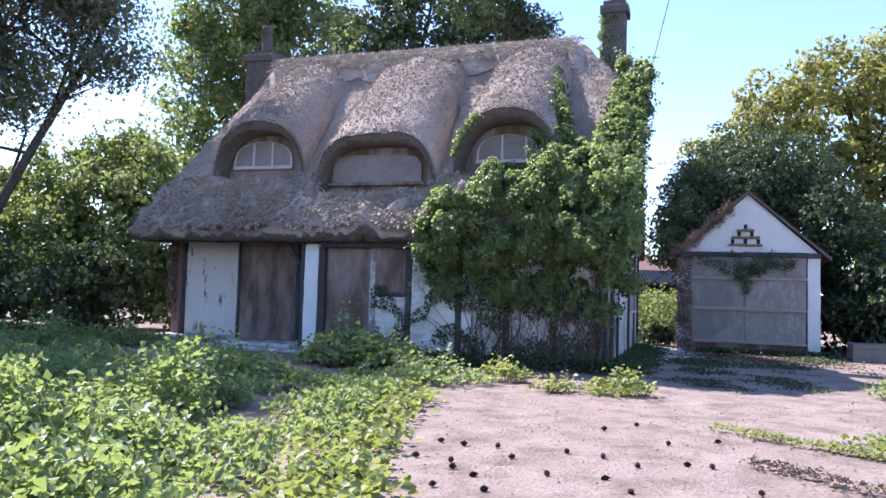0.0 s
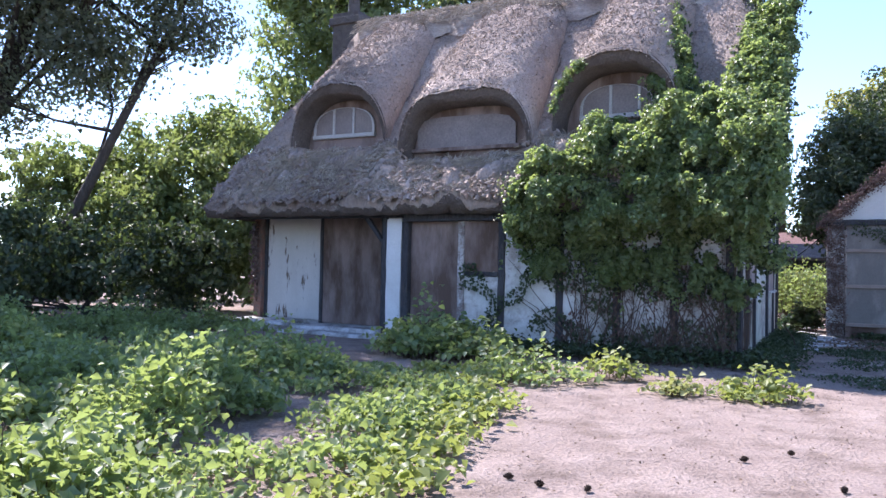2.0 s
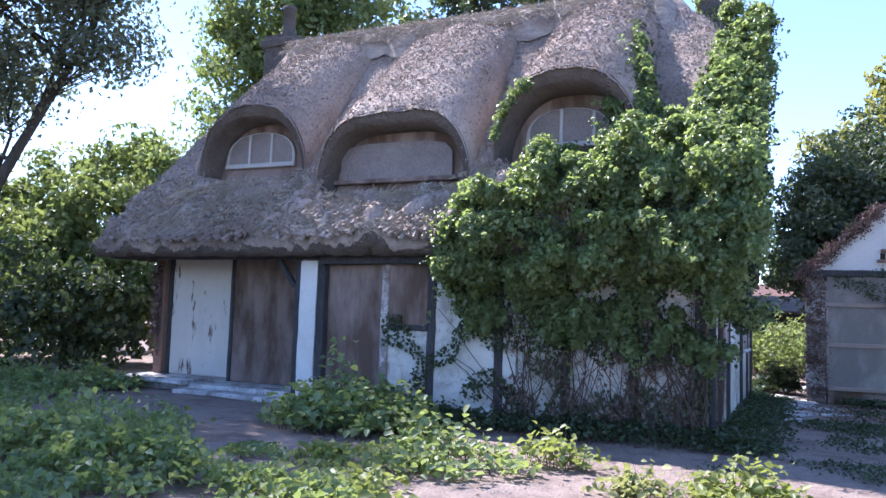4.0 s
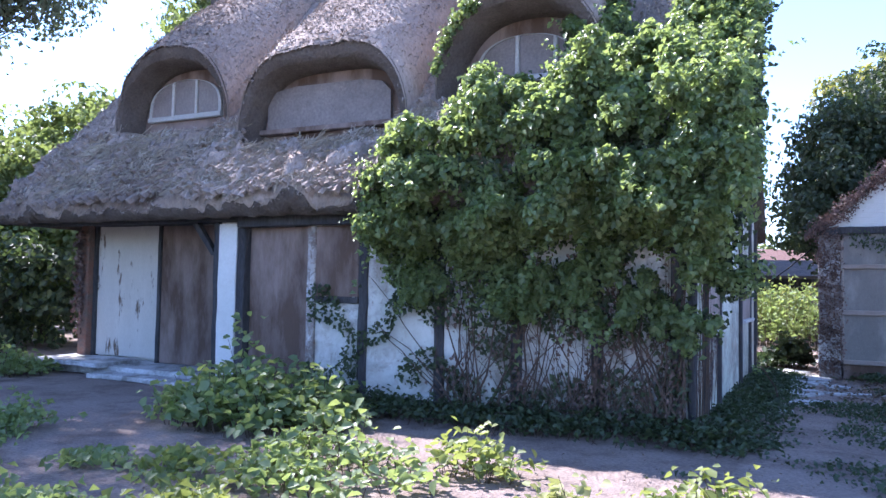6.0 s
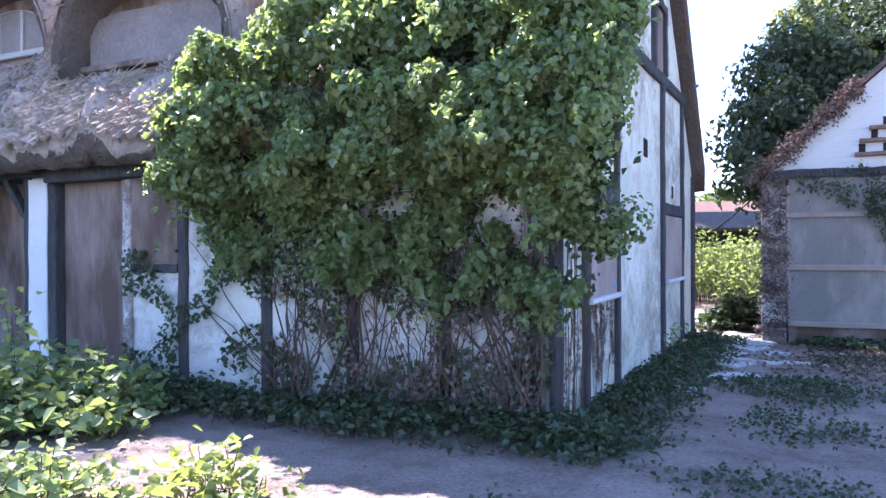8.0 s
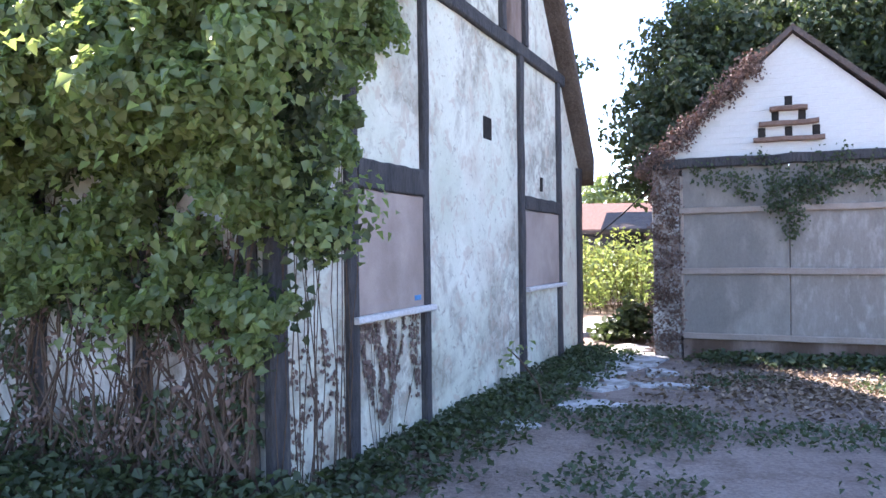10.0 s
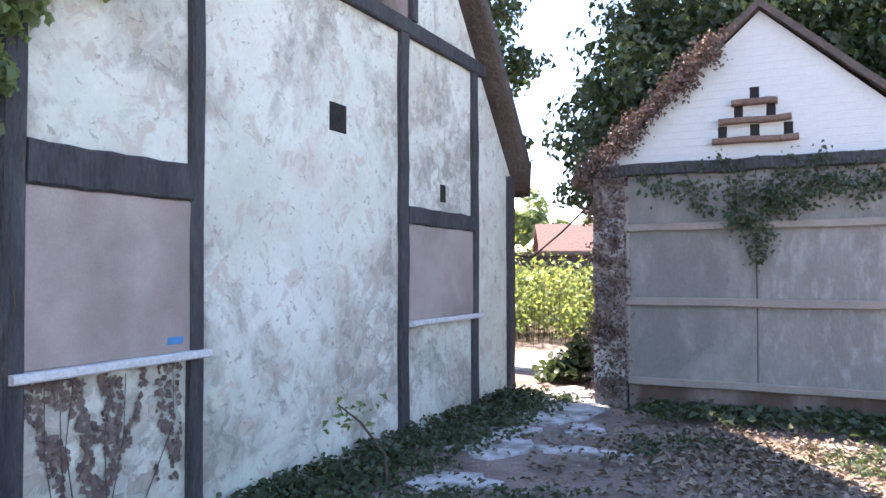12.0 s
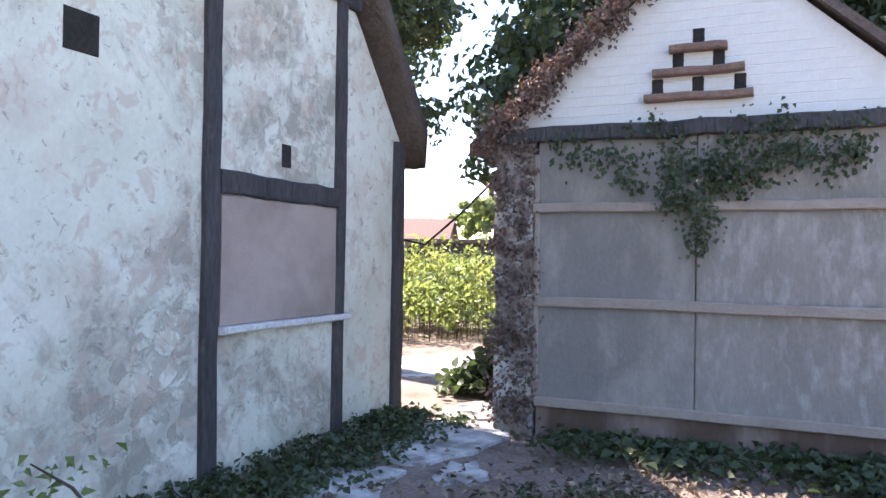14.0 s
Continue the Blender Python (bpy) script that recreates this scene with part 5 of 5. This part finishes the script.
tree("tree", "broad sunlit golden green tree beside the garage", (14.0, 25.0, 0), 0.4, (13.6, 25, 9),
     [(9.2, 24.3, 3.6, 1.4, 1.5, 1.5), (8.9, 24.3, 5.8, 1.1, 1.2, 1.0), (10.6, 24.5, 7.2, 1.5, 1.5, 1.2), (11.4, 24.0, 5.0, 1.8, 1.6, 1.6), (12.8, 24.5, 8.3, 1.7, 1.6, 1.3), (13.6, 23.6, 6.2, 1.9, 1.8, 1.6), (15.2, 24.2, 8.9, 1.9, 1.8, 1.5), (16.2, 23.6, 6.4, 2.1, 2.0, 1.9), (14.4, 22.8, 4.0, 1.9, 1.8, 1.7), (17.2, 23, 3.8, 2.1, 2.2, 2.0), (12.4, 22.8, 2.6, 1.6, 1.6, 1.6), (18.5, 24, 8.6, 2.2, 2.2, 2.0)], 44000, 0.175, YELLOW, 88, per=60, clump=0.33)
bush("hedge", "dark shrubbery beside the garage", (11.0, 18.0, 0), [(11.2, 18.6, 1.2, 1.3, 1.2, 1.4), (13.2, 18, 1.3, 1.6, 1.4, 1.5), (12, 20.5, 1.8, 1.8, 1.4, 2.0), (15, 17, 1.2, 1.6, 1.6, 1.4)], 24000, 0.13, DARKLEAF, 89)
herbs("tall_weeds", "tall sunlit green weeds beyond the gap", [(x, y, h) for x, y, h in zip(R.uniform(1.5, 11.5, 520), R.uniform(25.4, 28.0, 520), R.uniform(0.25, 1.1, 520))], 1.45, 0.13, NETTLE, 90, per=16, category="weeds", m=pose(0, 0, 0), width=0.14, spread=0.8, ratio=0.5)
herbs("tall_weeds", "yellow-green flowering weeds beyond the gap", [(x, y, h) for x, y, h in zip(R.uniform(3.0, 11.5, 300), R.uniform(26.6, 28.6, 300), R.uniform(0.7, 1.15, 300))], 1.6, 0.11, FRESH, 97, per=16, category="weeds", m=pose(0, 0, 0), width=0.12, spread=0.8, ratio=0.45)
herbs("meadow_grass", "tall dry meadow grass beyond the gap", [(x, y, h) for x, y, h in zip(R.uniform(2.5, 13, 900), R.uniform(27.6, 31.5, 900), R.uniform(0.6, 1.1, 900))], 1.35, 0.2, GRASS, 91, per=12, category="grass", m=pose(0, 0, 0), stems=False, ratio=0.16, spread=0.9)
bush("hedge", "distant broad trees behind the bungalows", (9, 75, 0), [(4, 75, 4, 3, 2, 3.6), (12, 78, 4, 3.4, 2, 3.4), (18, 76, 3.4, 3, 2, 3), (24, 76, 4, 4, 2, 4), (30, 80, 4, 5, 2, 4)], 16000, 0.5, POPLAR, 92, clump=0.5)
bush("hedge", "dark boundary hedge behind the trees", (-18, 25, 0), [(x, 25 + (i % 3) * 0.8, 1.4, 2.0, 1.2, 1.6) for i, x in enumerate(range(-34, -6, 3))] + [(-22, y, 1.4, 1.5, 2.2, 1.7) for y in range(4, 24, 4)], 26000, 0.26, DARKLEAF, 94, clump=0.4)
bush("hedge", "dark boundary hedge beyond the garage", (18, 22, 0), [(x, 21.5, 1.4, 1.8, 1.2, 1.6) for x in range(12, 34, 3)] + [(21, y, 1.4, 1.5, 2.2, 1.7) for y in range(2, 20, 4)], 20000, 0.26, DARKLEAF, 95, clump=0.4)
bush("hedge", "far hedge closing the yard behind the walker", (0, -16, 0), [(x, -16 + (i % 2), 2.0, 2.6, 1.5, 2.4) for i, x in enumerate(range(-22, 24, 4))], 16000, 0.35, POPLAR, 93, clump=0.4)


# ---- distance ----
def bungalow(x, y, w, d, wall, ridge, rz, along=True):
    t = thing("bungalow", "distant bungalow with red tiled roof", "house", m=pose(x, y, 0, 0, 0, rz))
    Mesh().box(-w / 2, w / 2, -d / 2, d / 2, 0, wall).done("wall", RENDERED, t)
    r = Mesh()
    e = 0.3
    for s in (-1, 1):
        r.add([(-w / 2 - e, s * (d / 2 + e), wall - 0.05), (w / 2 + e, s * (d / 2 + e), wall - 0.05), (w / 2 + e, 0, ridge), (-w / 2 - e, 0, ridge), (-w / 2 - e, s * (d / 2 + e), wall + 0.1), (w / 2 + e, s * (d / 2 + e), wall + 0.1), (w / 2 + e, 0, ridge + 0.15), (-w / 2 - e, 0, ridge + 0.15)],
              [(0, 1, 2, 3), (4, 5, 6, 7), (0, 1, 5, 4), (1, 2, 6, 5), (2, 3, 7, 6), (3, 0, 4, 7)])
    r.done("roof", TILE, t)
    for sx in (-1, 1):
        g = Mesh()
        g.add([(sx * w / 2, -d / 2, wall), (sx * w / 2, d / 2, wall), (sx * w / 2, 0, ridge), (sx * (w / 2 - .2), -d / 2, wall), (sx * (w / 2 - .2), d / 2, wall), (sx * (w / 2 - .2), 0, ridge)], [(0, 1, 2), (3, 4, 5), (0, 1, 4, 3), (1, 2, 5, 4), (2, 0, 3, 5)])
        g.done("gable", RENDERED, t)
    pieces("window", GLASS, t, [(-w / 2 + w * (i + 0.5) / 3 - 0.6, -w / 2 + w * (i + 0.5) / 3 + 0.6, -d / 2 - 0.03, -d / 2 + 0.05, 0.9, 2.1) for i in range(3)], 0.0, 1)


bungalow(9.5, 62, 9, 8, 2.4, 4.2, 4)
bungalow(20, 64, 9, 8, 2.4, 4.3, -8)
bungalow(-4, 66, 11, 8, 2.4, 3.9, 0)
shed = thing("shed", "long low flat-roofed outbuilding beyond the meadow", "shed", m=pose(9.0, 42, 0, 0, 0, -4))
Mesh().box(-7, 7, 0, 4, 0, 1.95).done("wall", TIMBER, shed)
Mesh().box(-7.2, 7.2, -0.25, 4.2, 1.95, 2.10).done("roof", OLDTILE, shed)


lean_to = thing("lean_to", "dark open-fronted timber lean-to beyond the gap", "shed", m=pose(8.7, 31.2, 0, 0, 0, -12))
Mesh().box(-1.9, 1.9, 1.2, 1.3, 0, 2.0).done("back_wall", TIMBER, lean_to)
pieces("post", TIMBER, lean_to, [(x - 0.06, x + 0.06, -0.06, 0.06, 0, 1.85) for x in (-1.8, -0.6, 0.6, 1.8)], 0.005, 3)
Mesh().add([(-2.1, -0.3, 1.8), (2.1, -0.3, 1.8), (2.1, 1.5, 2.35), (-2.1, 1.5, 2.35), (-2.1, -0.3, 1.9), (2.1, -0.3, 1.9), (2.1, 1.5, 2.45), (-2.1, 1.5, 2.45)],
           [(0, 1, 2, 3), (4, 5, 6, 7), (0, 1, 5, 4), (1, 2, 6, 5), (2, 3, 7, 6), (3, 0, 4, 7)]).done("roof", OLDTILE, lean_to)


def cables():
    for name, label, pts, r in (("cable", "black cable slung from the garage", [(-0.1, 6.83, 1.63), (-0.10, 6.95, 1.60), (0.19, 6.95, 1.54), (0.55, 6.95, 1.83), (0.90, 6.95, 2.15)], 0.011),
                                ("overhead_wire", "thin overhead wire to the roof", [(0.4, 4.0, 6.2), (1.2, 1.5, 8.2), (2.4, -3, 11)], 0.008)):
        m = Mesh()
        m.tube(pts, [r] * len(pts), 6)
        tagged(m.done(name, CABLE, smooth=True), label, "cable")


cables()


def stone_trough():
    """A low hollowed stone block beside the garage."""
    m = Mesh()
    m.box(-0.5, 0.5, -0.26, 0.26, 0.0, 0.3, 0.008, 5)
    for x0, x1, y0, y1 in ((-0.5, 0.5, -0.26, -0.18), (-0.5, 0.5, 0.18, 0.26), (-0.5, -0.42, -0.18, 0.18), (0.42, 0.5, -0.18, 0.18)):
        m.box(x0, x1, y0, y1, 0.295, 0.42, 0.004, 3)
    tagged(m.done("stone_trough", RENDERED, m=pose(9.75, 17.3, 0, 0, 0, -14)), "grey stone trough on the shaded yard", "trough")


stone_trough()
